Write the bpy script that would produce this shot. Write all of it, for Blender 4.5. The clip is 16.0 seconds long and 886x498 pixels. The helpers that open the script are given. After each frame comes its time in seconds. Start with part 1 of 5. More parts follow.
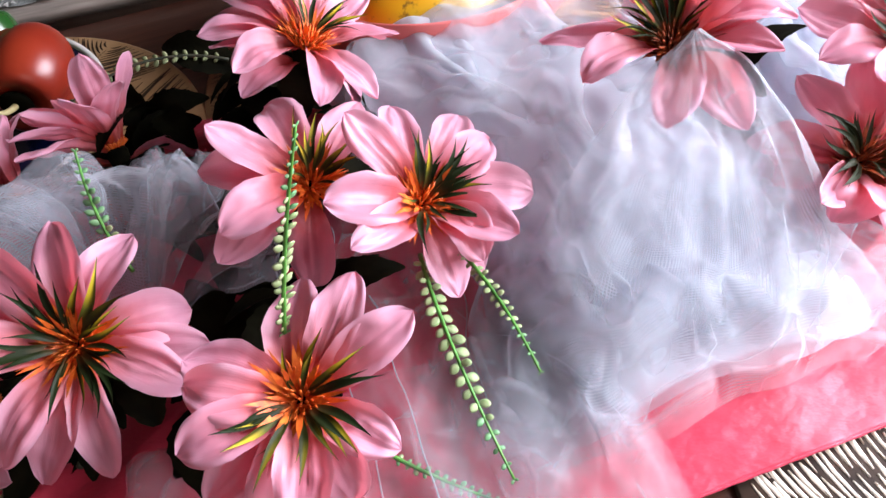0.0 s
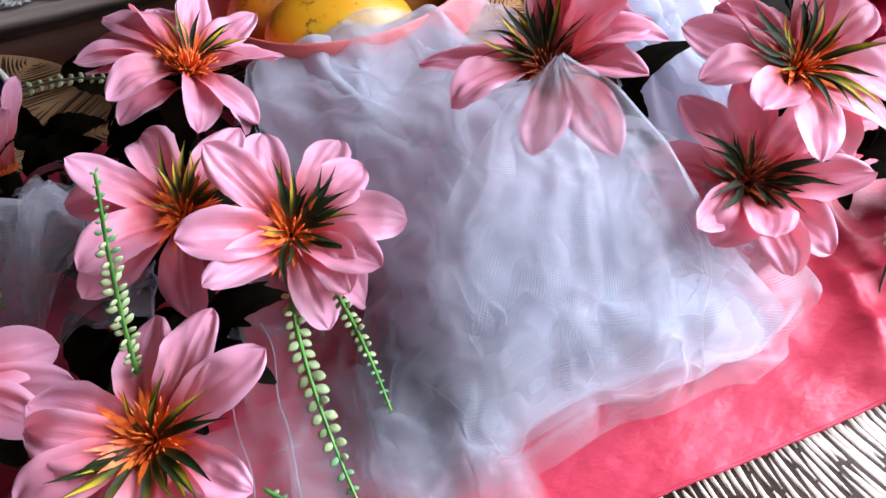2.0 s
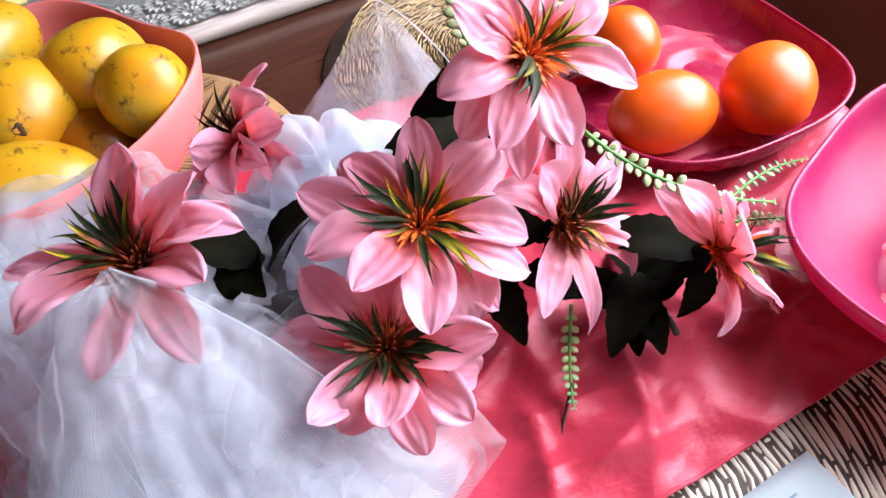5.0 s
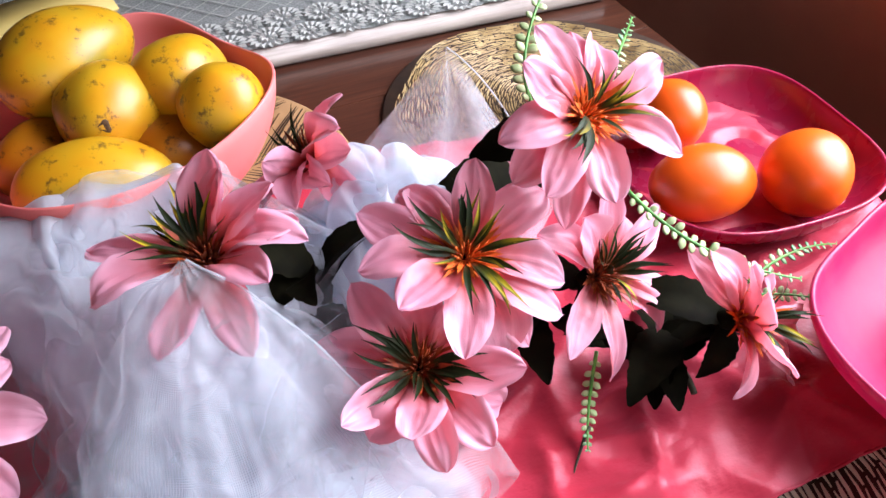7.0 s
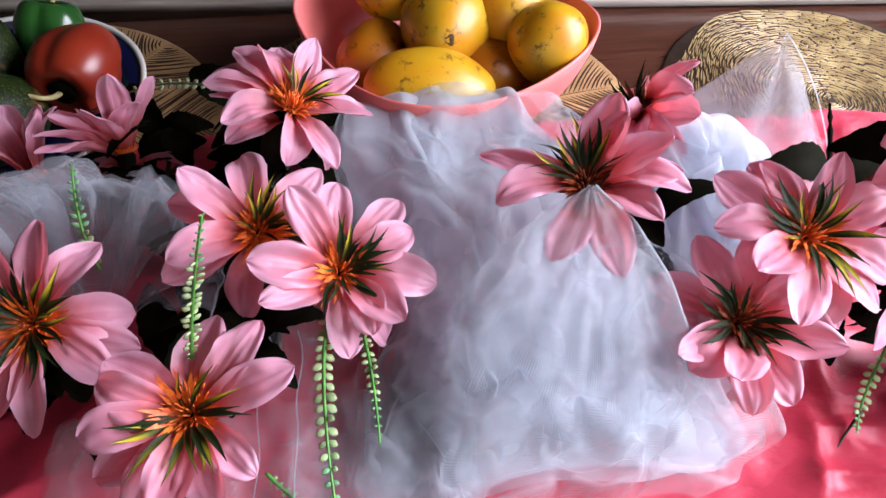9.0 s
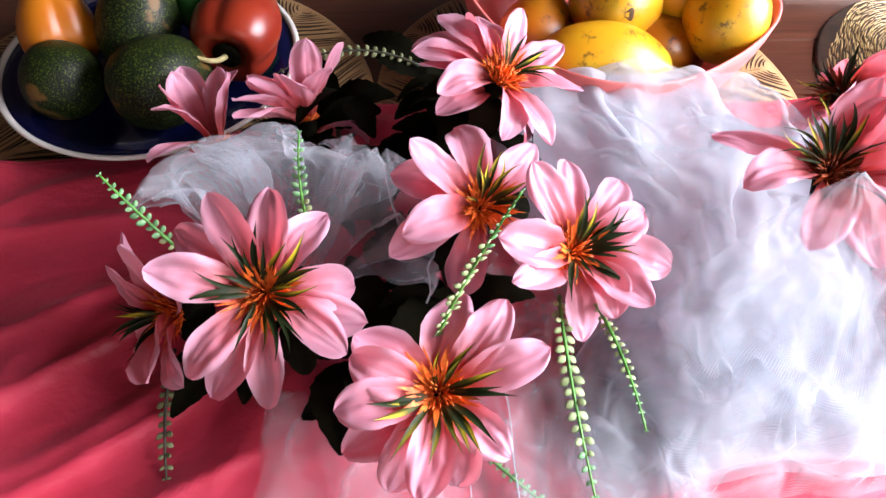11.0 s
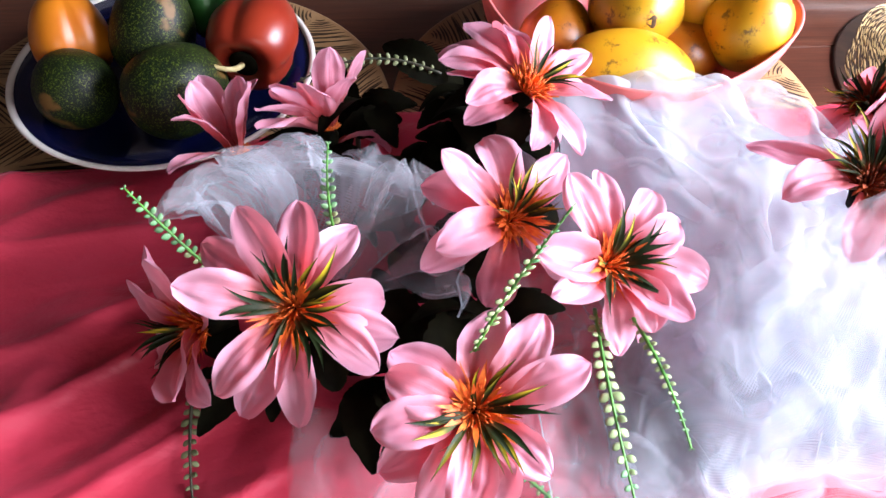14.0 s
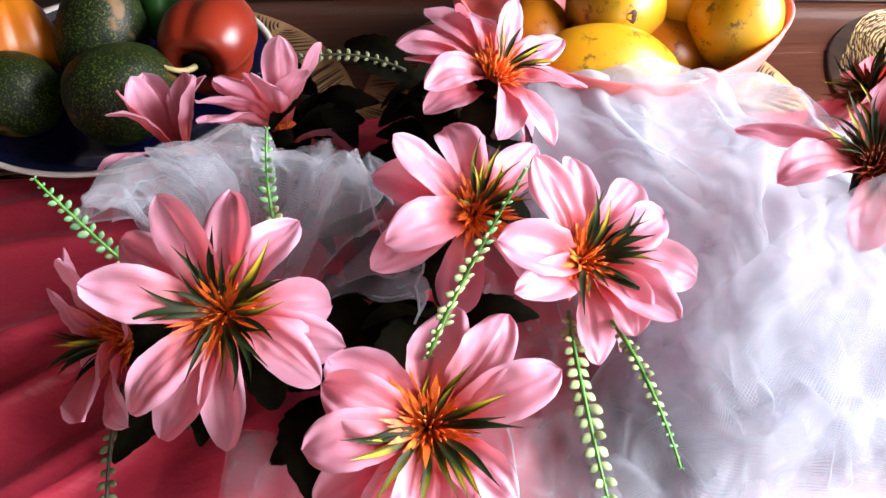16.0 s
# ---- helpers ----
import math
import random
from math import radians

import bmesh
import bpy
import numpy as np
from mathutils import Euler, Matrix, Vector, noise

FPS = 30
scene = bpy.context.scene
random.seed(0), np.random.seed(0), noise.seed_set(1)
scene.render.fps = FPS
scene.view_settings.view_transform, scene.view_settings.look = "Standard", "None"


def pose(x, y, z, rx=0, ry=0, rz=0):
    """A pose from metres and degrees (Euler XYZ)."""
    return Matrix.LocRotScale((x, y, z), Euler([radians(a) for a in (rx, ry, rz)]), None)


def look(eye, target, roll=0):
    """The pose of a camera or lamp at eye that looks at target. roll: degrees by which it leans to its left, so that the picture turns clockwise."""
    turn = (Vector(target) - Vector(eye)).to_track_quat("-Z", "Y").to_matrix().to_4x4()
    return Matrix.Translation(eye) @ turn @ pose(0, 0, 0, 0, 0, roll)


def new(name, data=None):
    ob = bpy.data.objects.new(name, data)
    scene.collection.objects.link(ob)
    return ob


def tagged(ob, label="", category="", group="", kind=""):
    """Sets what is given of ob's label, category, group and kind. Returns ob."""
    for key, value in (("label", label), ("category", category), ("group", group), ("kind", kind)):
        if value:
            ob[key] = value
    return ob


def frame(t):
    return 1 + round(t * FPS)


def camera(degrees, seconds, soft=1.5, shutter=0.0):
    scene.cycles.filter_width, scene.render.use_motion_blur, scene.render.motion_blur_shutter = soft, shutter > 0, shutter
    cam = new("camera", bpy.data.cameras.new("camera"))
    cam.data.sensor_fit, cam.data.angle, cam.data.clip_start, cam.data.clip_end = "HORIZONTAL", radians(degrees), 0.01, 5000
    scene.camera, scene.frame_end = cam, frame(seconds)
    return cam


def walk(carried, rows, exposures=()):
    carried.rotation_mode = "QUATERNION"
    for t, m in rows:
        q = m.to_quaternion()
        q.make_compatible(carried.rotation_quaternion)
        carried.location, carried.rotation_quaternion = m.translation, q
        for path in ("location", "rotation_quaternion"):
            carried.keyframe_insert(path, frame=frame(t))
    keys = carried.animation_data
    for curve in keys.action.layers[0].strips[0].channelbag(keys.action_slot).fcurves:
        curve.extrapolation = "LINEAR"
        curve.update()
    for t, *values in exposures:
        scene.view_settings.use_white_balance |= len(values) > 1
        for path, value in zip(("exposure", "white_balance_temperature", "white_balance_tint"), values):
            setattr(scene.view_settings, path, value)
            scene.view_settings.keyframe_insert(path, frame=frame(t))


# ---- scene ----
cam = camera(65.2, 16.0)
METRES, EYE, TILT, LEAN, TURN = 0.70, 0.366, -51.4, 4.3, -19.0
ROWS = [
    (0.0, 0.0, 0.0, 0.0, 0.0, -0.0, -0.0),
    (0.5, 0.0081, -0.002, 0.0011, -0.37, 0.33, 0.47),
    (1.0, 0.0266, -0.0008, 0.0035, -0.82, 0.2, 1.12),
    (1.5, 0.0524, 0.0033, 0.0074, -0.46, -0.24, 0.77),
    (2.0, 0.089, 0.0097, 0.0226, -0.35, -0.22, 0.86),
    (2.5, 0.1316, 0.0172, 0.0393, -0.37, -0.16, 1.69),
    (3.0, 0.1778, 0.0172, 0.049, -0.59, 0.02, 2.04),
    (3.5, 0.2251, 0.0288, 0.064, -0.65, 0.32, 2.85),
    (4.0, 0.2726, 0.0342, 0.0803, -1.75, 0.73, 4.49),
    (4.5, 0.3039, 0.037, 0.0947, -2.99, 1.17, 5.97),
    (5.0, 0.3371, 0.0407, 0.1171, -4.37, 1.89, 8.45),
    (7.5, 0.297, -0.0176, 0.1019, -1.8, 5.73, -2.86),
    (8.0, 0.2537, -0.0464, 0.0947, 0.48, 3.99, -7.06),
    (8.5, 0.1779, -0.0651, 0.0926, 2.68, 0.97, -10.55),
    (9.0, 0.108, -0.0777, 0.0753, 4.25, -0.28, -13.22),
    (9.5, 0.0525, -0.0928, 0.0595, 4.48, -0.99, -14.54),
    (10.0, -0.0034, -0.0804, 0.0488, 4.97, -1.86, -15.28),
    (12.5, -0.1151, -0.0752, 0.023, 4.58, -2.63, -15.46),
    (13.0, -0.1179, -0.07, 0.0245, 4.45, -2.39, -15.63),
    (13.5, -0.1124, -0.0681, 0.0274, 4.22, -2.02, -15.09),
    (14.0, -0.11, -0.0676, 0.0303, 4.38, -2.04, -15.09),
    (14.5, -0.1052, -0.0686, 0.0317, 4.27, -1.92, -14.81),
    (15.0, -0.0968, -0.0616, 0.0256, 4.49, -1.36, -14.88),
    (15.5, -0.0819, -0.0411, 0.014, 4.09, 0.01, -14.8),
    (16.0, -0.072, 0.0011, 0.0025, 4.44, 1.7, -14.55),
]
walk(cam, [(t, pose(0, 0, EYE, TILT, LEAN, TURN) @ pose(METRES * x, METRES * y, METRES * z, 90 + pitch, roll, yaw)) for t, x, y, z, yaw, pitch, roll in ROWS],
     exposures=[(0.0, 0.38, 6650, 10), (1.0, 0.30, 6550, 10), (2.5, -0.08, 6120, 14), (3.5, -0.10, 6080, 15), (4.5, -0.08, 6250, 12), (5.0, -0.08, 6550, 10), (7.5, -0.02, 6500, 10),
                (8.5, -0.08, 6400, 10), (9.5, 0.05, 6550, 10), (10.0, 0.32, 6900, 10), (12.5, 0.93, 6500, 10), (14.0, 0.95, 6400, 10), (15.0, 0.90, 6550, 10), (16.0, 0.84, 7000, 10)])

# ---- world and light ----
world = bpy.data.worlds.new("world")
scene.world = world
world.use_nodes = True
wt = world.node_tree
sky = wt.nodes.new("ShaderNodeTexSky")
sky.sky_type, sky.sun_disc, sky.sun_elevation, sky.sun_rotation = "NISHITA", False, radians(35), radians(100)
wt.links.new(sky.outputs[0], wt.nodes["Background"].inputs[0])
wt.nodes["Background"].inputs[1].default_value = 0.1


def window_light(name, eye, target, width, height, watts, colour, spread):
    lamp = bpy.data.lights.new(name, "AREA")
    lamp.spread = radians(spread)
    lamp.shape, lamp.size, lamp.size_y, lamp.energy, lamp.color = "RECTANGLE", width, height, watts, colour
    ob = new(name, lamp)
    ob.matrix_world = look(eye, target)
    return tagged(ob, kind="structure")


window_light("window_light", (1.25, 0.05, 0.56), (0.65, 0.04, 0.0), 1.12, 0.92, 32.0, (0.87, 0.87, 1.0), 105)
# Unseen fill lamp added behind the viewpoint; the south wall has no window.
window_light("rear_fill_light", (0.2, -1.85, 0.85), (0.1, 0.3, 0.05), 1.2, 1.0, 6.5, (0.97, 0.94, 0.95), 150)


# ---- materials ----
def mat_new(name, rough=0.5, metal=0.0):
    m = bpy.data.materials.new(name)
    m.use_nodes = True
    b = m.node_tree.nodes["Principled BSDF"]
    b.inputs["Roughness"].default_value, b.inputs["Metallic"].default_value = rough, metal
    return m, m.node_tree, b


def node(t, kind, **values):
    n = t.nodes.new(kind)
    for k, v in values.items():
        n.inputs[k.replace("_", " ")].default_value = v
    return n


def ramp(t, source, stops):
    r = t.nodes.new("ShaderNodeValToRGB")
    e = r.color_ramp.elements
    while len(e) < len(stops):
        e.new(0.5)
    for s, (p, c) in zip(e, stops):
        s.position, s.color = p, (*c, 1)
    t.links.new(source, r.inputs[0])
    return r.outputs[0]


def mixed(t, fac, a, b, how="MIX"):
    m = t.nodes.new("ShaderNodeMix")
    m.data_type, m.blend_type = "RGBA", how
    for sock, v in ((m.inputs[0], fac), (m.inputs[6], a), (m.inputs[7], b)):
        if isinstance(v, bpy.types.NodeSocket):
            t.links.new(v, sock)
        else:
            sock.default_value = (*v, 1) if isinstance(v, tuple) else v
    return m.outputs[2]


def noise_of(t, scale, detail=4.0, stretch=None, coords="Object", rough=0.5):
    c = t.nodes.new("ShaderNodeTexCoord")
    n = node(t, "ShaderNodeTexNoise", Scale=scale, Detail=detail, Roughness=rough)
    if stretch:
        mp = node(t, "ShaderNodeMapping", Scale=stretch)
        t.links.new(c.outputs[coords], mp.inputs[0])
        t.links.new(mp.outputs[0], n.inputs[0])
    else:
        t.links.new(c.outputs[coords], n.inputs[0])
    return n.outputs[0]


def relief(t, b, height, strength=0.3, distance=0.001):
    n = node(t, "ShaderNodeBump", Strength=strength, Distance=distance)
    t.links.new(height, n.inputs["Height"])
    t.links.new(n.outputs[0], b.inputs["Normal"])


def simple(name, dark, light, scale, rough=0.5, bump=0.2, distance=0.001, detail=5.0, stretch=None, metal=0.0, coat=0.0, low=0.35, high=0.65):
    m, t, b = mat_new(name, rough, metal)
    n = noise_of(t, scale, detail, stretch)
    t.links.new(ramp(t, n, [(low, dark), (high, light)]), b.inputs["Base Color"])
    b.inputs["Coat Weight"].default_value = coat
    relief(t, b, n, bump, distance)
    return m


def see_through(m, t, b, colour, weight):
    """Adds light that passes through a thin sheet."""
    tr = t.nodes.new("ShaderNodeBsdfTranslucent")
    if isinstance(colour, tuple):
        tr.inputs[0].default_value = (*colour, 1)
    else:
        t.links.new(colour, tr.inputs[0])
    mix = node(t, "ShaderNodeMixShader", Fac=weight)
    t.links.new(b.outputs[0], mix.inputs[1])
    t.links.new(tr.outputs[0], mix.inputs[2])
    t.links.new(mix.outputs[0], t.nodes["Material Output"].inputs[0])
    return mix


def plastic(name, dark, light, rough, glow):
    """Thin moulded plastic that lets some light through, with fine scuffs."""
    m = simple(name, dark, light, 6.0, rough, 0.05)
    t = m.node_tree
    b = t.nodes["Principled BSDF"]
    t.links.new(ramp(t, noise_of(t, 55.0, 6.0, (1.0, 1.0, 0.3)), [(0.35, (rough - 0.06,) * 3), (0.7, (rough + 0.12,) * 3)]), b.inputs["Roughness"])
    see_through(m, t, b, tuple(min(1.0, 1.8 * c) for c in light), glow)
    return m


def uv_axis(t, axis):
    c = t.nodes.new("ShaderNodeUVMap")
    s = t.nodes.new("ShaderNodeSeparateXYZ")
    t.links.new(c.outputs[0], s.inputs[0])
    return s.outputs[axis]


def petal_material():
    m, t, b = mat_new("petal_silk", 0.40)
    b.inputs["Specular IOR Level"].default_value = 0.55
    along, across = uv_axis(t, 0), uv_axis(t, 1)
    base = ramp(t, along, [(0.0, (0.28, 0.018, 0.004)), (0.17, (0.50, 0.050, 0.022)), (0.34, (0.75, 0.165, 0.180)), (0.56, (0.825, 0.320, 0.425)), (1.0, (0.85, 0.450, 0.610))])
    # Paler towards the edges: lilac silk, with edge highlights put into the colour.
    edge = ramp(t, across, [(0.0, (1, 1, 1)), (0.16, (0.25, 0.25, 0.25)), (0.42, (0, 0, 0)), (0.58, (0, 0, 0)), (0.84, (0.25, 0.25, 0.25)), (1.0, (1, 1, 1))])
    outer = ramp(t, along, [(0.25, (0, 0, 0)), (0.6, (0.75, 0.75, 0.75))])
    pale = mixed(t, mixed(t, 1.0, edge, outer, "MULTIPLY"), base, (0.88, 0.57, 0.73))
    weave = noise_of(t, 70.0, 3.0)
    pale = mixed(t, ramp(t, weave, [(0.40, (0, 0, 0)), (0.72, (0.35, 0.35, 0.35))]), pale, (0.87, 0.54, 0.68))
    info = t.nodes.new("ShaderNodeObjectInfo")
    tone = ramp(t, info.outputs["Random"], [(0.0, (0.93, 0.84, 0.86)), (1.0, (1.0, 1.0, 1.0))])
    col = mixed(t, 1.0, pale, tone, "MULTIPLY")
    t.links.new(col, b.inputs["Base Color"])
    b.inputs["Sheen Weight"].default_value = 0.15
    b.inputs["Sheen Roughness"].default_value = 0.4
    threads = noise_of(t, 34.0, 3.0, (0.22, 1.0, 1.0), "UV")
    relief(t, b, mixed(t, 0.35, threads, noise_of(t, 140.0, 2.0)), 0.22, 0.0012)
    see_through(m, t, b, mixed(t, 1.0, col, (1.0, 0.48, 0.45), "MULTIPLY"), 0.40)
    return m


def spike_material(name, low, high):
    m, t, b = mat_new(name, 0.55)
    b.inputs["Specular IOR Level"].default_value = 0.2
    along = uv_axis(t, 0)
    info = t.nodes.new("ShaderNodeObjectInfo")
    green = ramp(t, along, [(0.0, (0.26, 0.04, 0.01)), (0.16, (0.05, 0.035, 0.01)), (0.34, (0.010, 0.016, 0.003)), (0.75, (0.013, 0.024, 0.006)), (1.0, (0.005, 0.009, 0.003))])
    yellow = ramp(t, along, [(0.0, (0.34, 0.06, 0.01)), (0.18, (0.05, 0.05, 0.01)), (0.40, (0.09, 0.10, 0.012)), (0.62, (0.50, 0.38, 0.02)), (0.84, (0.52, 0.42, 0.03)), (1.0, (0.10, 0.14, 0.02))])
    pick = ramp(t, info.outputs["Random"], [(low, (0, 0, 0)), (high, (1, 1, 1))])
    pick = mixed(t, 1.0, pick, ramp(t, uv_axis(t, 1), [(0.25, (0.12, 0.12, 0.12)), (0.60, (1, 1, 1))]), "MULTIPLY")
    t.links.new(mixed(t, pick, green, yellow), b.inputs["Base Color"])
    return m


def tulle_material(name, cover, colour, cells=320.0, open_cell=0.62, crease=0.40, aspect=1.0):
    m, t, b = mat_new(name, 0.6)
    b.inputs["Base Color"].default_value = (*colour, 1)
    b.inputs["Sheen Weight"].default_value = 0.4
    mix = see_through(m, t, b, colour, 0.6)
    clear = t.nodes.new("ShaderNodeBsdfTransparent")
    c = t.nodes.new("ShaderNodeUVMap")
    v = node(t, "ShaderNodeTexVoronoi", Scale=cells, Randomness=0.2)
    v.feature, v.voronoi_dimensions = "DISTANCE_TO_EDGE", "2D"
    grid = node(t, "ShaderNodeMapping", Scale=(aspect, 1.0, 1.0))
    t.links.new(c.outputs[0], grid.inputs[0])
    t.links.new(grid.outputs[0], v.inputs[0])
    thread = node(t, "ShaderNodeMapRange", From_Min=0.06, From_Max=0.40, To_Min=1.0, To_Max=open_cell)
    t.links.new(v.outputs["Distance"], thread.inputs[0])
    patch = noise_of(t, 22.0, 4.0)
    many = node(t, "ShaderNodeMapRange", From_Min=0.3, From_Max=0.7, To_Min=cover - 0.12, To_Max=cover + 0.12)
    t.links.new(patch, many.inputs[0])
    amount = t.nodes.new("ShaderNodeMath")
    amount.operation, amount.use_clamp = "MULTIPLY", True
    t.links.new(thread.outputs[0], amount.inputs[0])
    t.links.new(many.outputs[0], amount.inputs[1])
    geo = t.nodes.new("ShaderNodeNewGeometry")
    bunched = node(t, "ShaderNodeMapRange", From_Min=0.505, From_Max=0.60, To_Min=0.0, To_Max=crease)
    t.links.new(geo.outputs["Pointiness"], bunched.inputs[0])
    add = t.nodes.new("ShaderNodeMath")
    add.operation, add.use_clamp = "ADD", True
    t.links.new(amount.outputs[0], add.inputs[0])
    t.links.new(bunched.outputs[0], add.inputs[1])
    total = add.outputs[0]
    veil = t.nodes.new("ShaderNodeMixShader")
    t.links.new(total, veil.inputs[0])
    t.links.new(clear.outputs[0], veil.inputs[1])
    t.links.new(mix.outputs[0], veil.inputs[2])
    t.links.new(veil.outputs[0], t.nodes["Material Output"].inputs[0])
    return m


def cloth_material():
    m, t, b = mat_new("pink_satin", 0.42)
    b.inputs["Specular IOR Level"].default_value = 0.45
    b.inputs["Specular Tint"].default_value = (1.0, 0.78, 0.88, 1)
    n = noise_of(t, 14.0, 5.0)
    t.links.new(ramp(t, n, [(0.3, (0.43, 0.026, 0.051)), (0.7, (0.52, 0.045, 0.084))]), b.inputs["Base Color"])
    b.inputs["Sheen Weight"].default_value = 0.15
    b.inputs["Sheen Roughness"].default_value = 0.35
    b.inputs["Sheen Tint"].default_value = (1.0, 0.72, 0.84, 1)
    relief(t, b, mixed(t, 0.5, noise_of(t, 11.0, 3.0, (1.0, 1.7, 1.0)), noise_of(t, 34.0, 4.0, (1.0, 1.6, 0.3))), 0.6, 0.010)
    return m


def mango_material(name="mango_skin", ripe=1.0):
    """Yellow skin with green and brown blotches; ripe below 1 browns it, shade included."""
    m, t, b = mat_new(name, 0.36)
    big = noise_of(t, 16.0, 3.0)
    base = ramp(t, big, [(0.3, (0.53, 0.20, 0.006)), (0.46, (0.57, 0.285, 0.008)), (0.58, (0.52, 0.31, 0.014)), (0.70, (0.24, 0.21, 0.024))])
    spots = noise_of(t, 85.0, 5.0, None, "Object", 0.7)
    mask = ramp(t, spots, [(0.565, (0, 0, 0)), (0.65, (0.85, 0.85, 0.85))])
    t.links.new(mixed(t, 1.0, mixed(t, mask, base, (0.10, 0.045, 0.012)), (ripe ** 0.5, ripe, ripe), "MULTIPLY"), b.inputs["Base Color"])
    relief(t, b, noise_of(t, 180.0, 3.0), 0.12, 0.0006)
    return m


def avocado_material():
    m, t, b = mat_new("avocado_skin", 0.5)
    b.inputs["Specular IOR Level"].default_value = 0.28
    grain = noise_of(t, 640.0, 4.0, None, "Object", 0.7)
    base = ramp(t, grain, [(0.52, (0.002, 0.007, 0.002)), (0.66, (0.090, 0.125, 0.012))])
    scars = noise_of(t, 26.0, 3.0)
    mask = ramp(t, scars, [(0.60, (0, 0, 0)), (0.64, (1, 1, 1))])
    t.links.new(mixed(t, mask, base, (0.13, 0.07, 0.018)), b.inputs["Base Color"])
    relief(t, b, noise_of(t, 120.0, 4.0), 0.5, 0.0012)
    return m


def wood_material():
    m, t, b = mat_new("dark_table_wood", 0.3)
    n = noise_of(t, 9.0, 8.0, (1.2, 22.0, 22.0), "Object", 0.6)
    t.links.new(ramp(t, n, [(0.3, (0.040, 0.014, 0.009)), (0.55, (0.075, 0.026, 0.015)), (0.75, (0.11, 0.042, 0.024))]), b.inputs["Base Color"])
    b.inputs["Coat Weight"].default_value = 0.3
    relief(t, b, n, 0.2, 0.0008)
    return m


PETAL = petal_material()
SPIKE, GOLD_SPIKE = spike_material("sepal_dark", 0.97, 1.0), spike_material("sepal_gold", 0.02, 0.45)
WHITE_NET = (0.79, 0.86, 0.935)
DENSE_TULLE = tulle_material("dense_tulle", 0.90, WHITE_NET, 320.0, 0.88)
TULLE = tulle_material("white_tulle", 0.54, WHITE_NET)
THIN_TULLE = tulle_material("thin_tulle", 0.26, WHITE_NET)
SKIRT_TULLE = tulle_material("skirt_tulle", 0.15, WHITE_NET)
VEIL = tulle_material("veil_tulle", 0.32, WHITE_NET, 150.0, 0.42)
LOOP_TULLE = tulle_material("loop_tulle", 0.27, WHITE_NET, 90.0, 0.70, 0.12, 2.6)
HEM = tulle_material("tulle_hem_fold", 0.45, WHITE_NET, 20.0, 0.9, 0.0)
CLOTH, WOOD = cloth_material(), wood_material()
SCAR_BROWN = simple("dried_scar", (0.035, 0.018, 0.008), (0.10, 0.055, 0.02), 300.0, 0.8, 0.4)
# The overripe skin's brown also holds the shade inside the bowl.
MANGO, OLD_SHADED_MANGO, AVOCADO = mango_material(), mango_material("overripe_shaded_mango_skin", 0.42), avocado_material()
STAMEN = simple("stamen_orange", (0.66, 0.085, 0.012), (0.86, 0.210, 0.026), 260.0, 0.5)
BROWN_STAMEN = simple("stamen_brown", (0.13, 0.022, 0.006), (0.46, 0.075, 0.012), 160.0, 0.6)
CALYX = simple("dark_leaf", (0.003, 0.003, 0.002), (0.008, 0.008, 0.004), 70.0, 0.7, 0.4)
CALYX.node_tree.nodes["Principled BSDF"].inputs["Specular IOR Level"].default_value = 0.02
STEM = simple("stem_green", (0.05, 0.20, 0.03), (0.10, 0.34, 0.05), 120.0, 0.45)
LEAFLET = simple("leaflet_pale", (0.24, 0.36, 0.14), (0.46, 0.53, 0.30), 60.0, 0.5)
LEAFLET_GREEN = simple("leaflet_green", (0.08, 0.27, 0.10), (0.27, 0.43, 0.23), 60.0, 0.5)
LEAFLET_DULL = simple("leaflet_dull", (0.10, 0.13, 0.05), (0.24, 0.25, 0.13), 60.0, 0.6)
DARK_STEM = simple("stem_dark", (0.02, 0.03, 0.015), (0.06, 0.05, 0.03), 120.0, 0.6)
CORAL = plastic("coral_plastic", (0.80, 0.20, 0.19), (0.84, 0.235, 0.22), 0.42, 0.10)
HOT_PINK = plastic("hot_pink_plastic", (0.36, 0.014, 0.085), (0.42, 0.020, 0.105), 0.40, 0.24)
DISH_PINK = plastic("deep_pink_plastic", (0.27, 0.009, 0.045), (0.32, 0.013, 0.058), 0.26, 0.18)
TOMATO = simple("tomato_skin", (0.70, 0.078, 0.004), (0.76, 0.125, 0.005), 18.0, 0.36, 0.05)
RED_PEPPER = simple("red_pepper_skin", (0.18, 0.015, 0.007), (0.25, 0.026, 0.010), 22.0, 0.32, 0.1)
YELLOW_PEPPER = simple("yellow_pepper_skin", (0.40, 0.105, 0.005), (0.47, 0.150, 0.008), 16.0, 0.36, 0.1)
GREEN_PEPPER = simple("green_pepper_skin", (0.012, 0.06, 0.012), (0.03, 0.12, 0.02), 16.0, 0.22, 0.1)
STALK = simple("dry_stalk", (0.36, 0.30, 0.12), (0.50, 0.44, 0.22), 150.0, 0.6)
BLUE_GLAZE = simple("blue_glaze", (0.003, 0.004, 0.032), (0.004, 0.007, 0.052), 12.0, 0.12, 0.05)
WHITE_GLAZE = simple("white_glaze", (0.70, 0.68, 0.64), (0.80, 0.78, 0.74), 30.0, 0.15, 0.05)
MAT_BASE = simple("mat_backing", (0.022, 0.011, 0.006), (0.05, 0.026, 0.013), 60.0, 0.6)
STRAW = simple("mat_straw", (0.27, 0.18, 0.075), (0.48, 0.36, 0.17), 45.0, 0.32, 0.3)
TAN = simple("tan_mat", (0.30, 0.17, 0.075), (0.42, 0.26, 0.12), 30.0, 0.45, 0.2)
PALE_STRAW = simple("pale_mat_straw", (0.68, 0.60, 0.48), (0.84, 0.77, 0.66), 45.0, 0.35, 0.3)
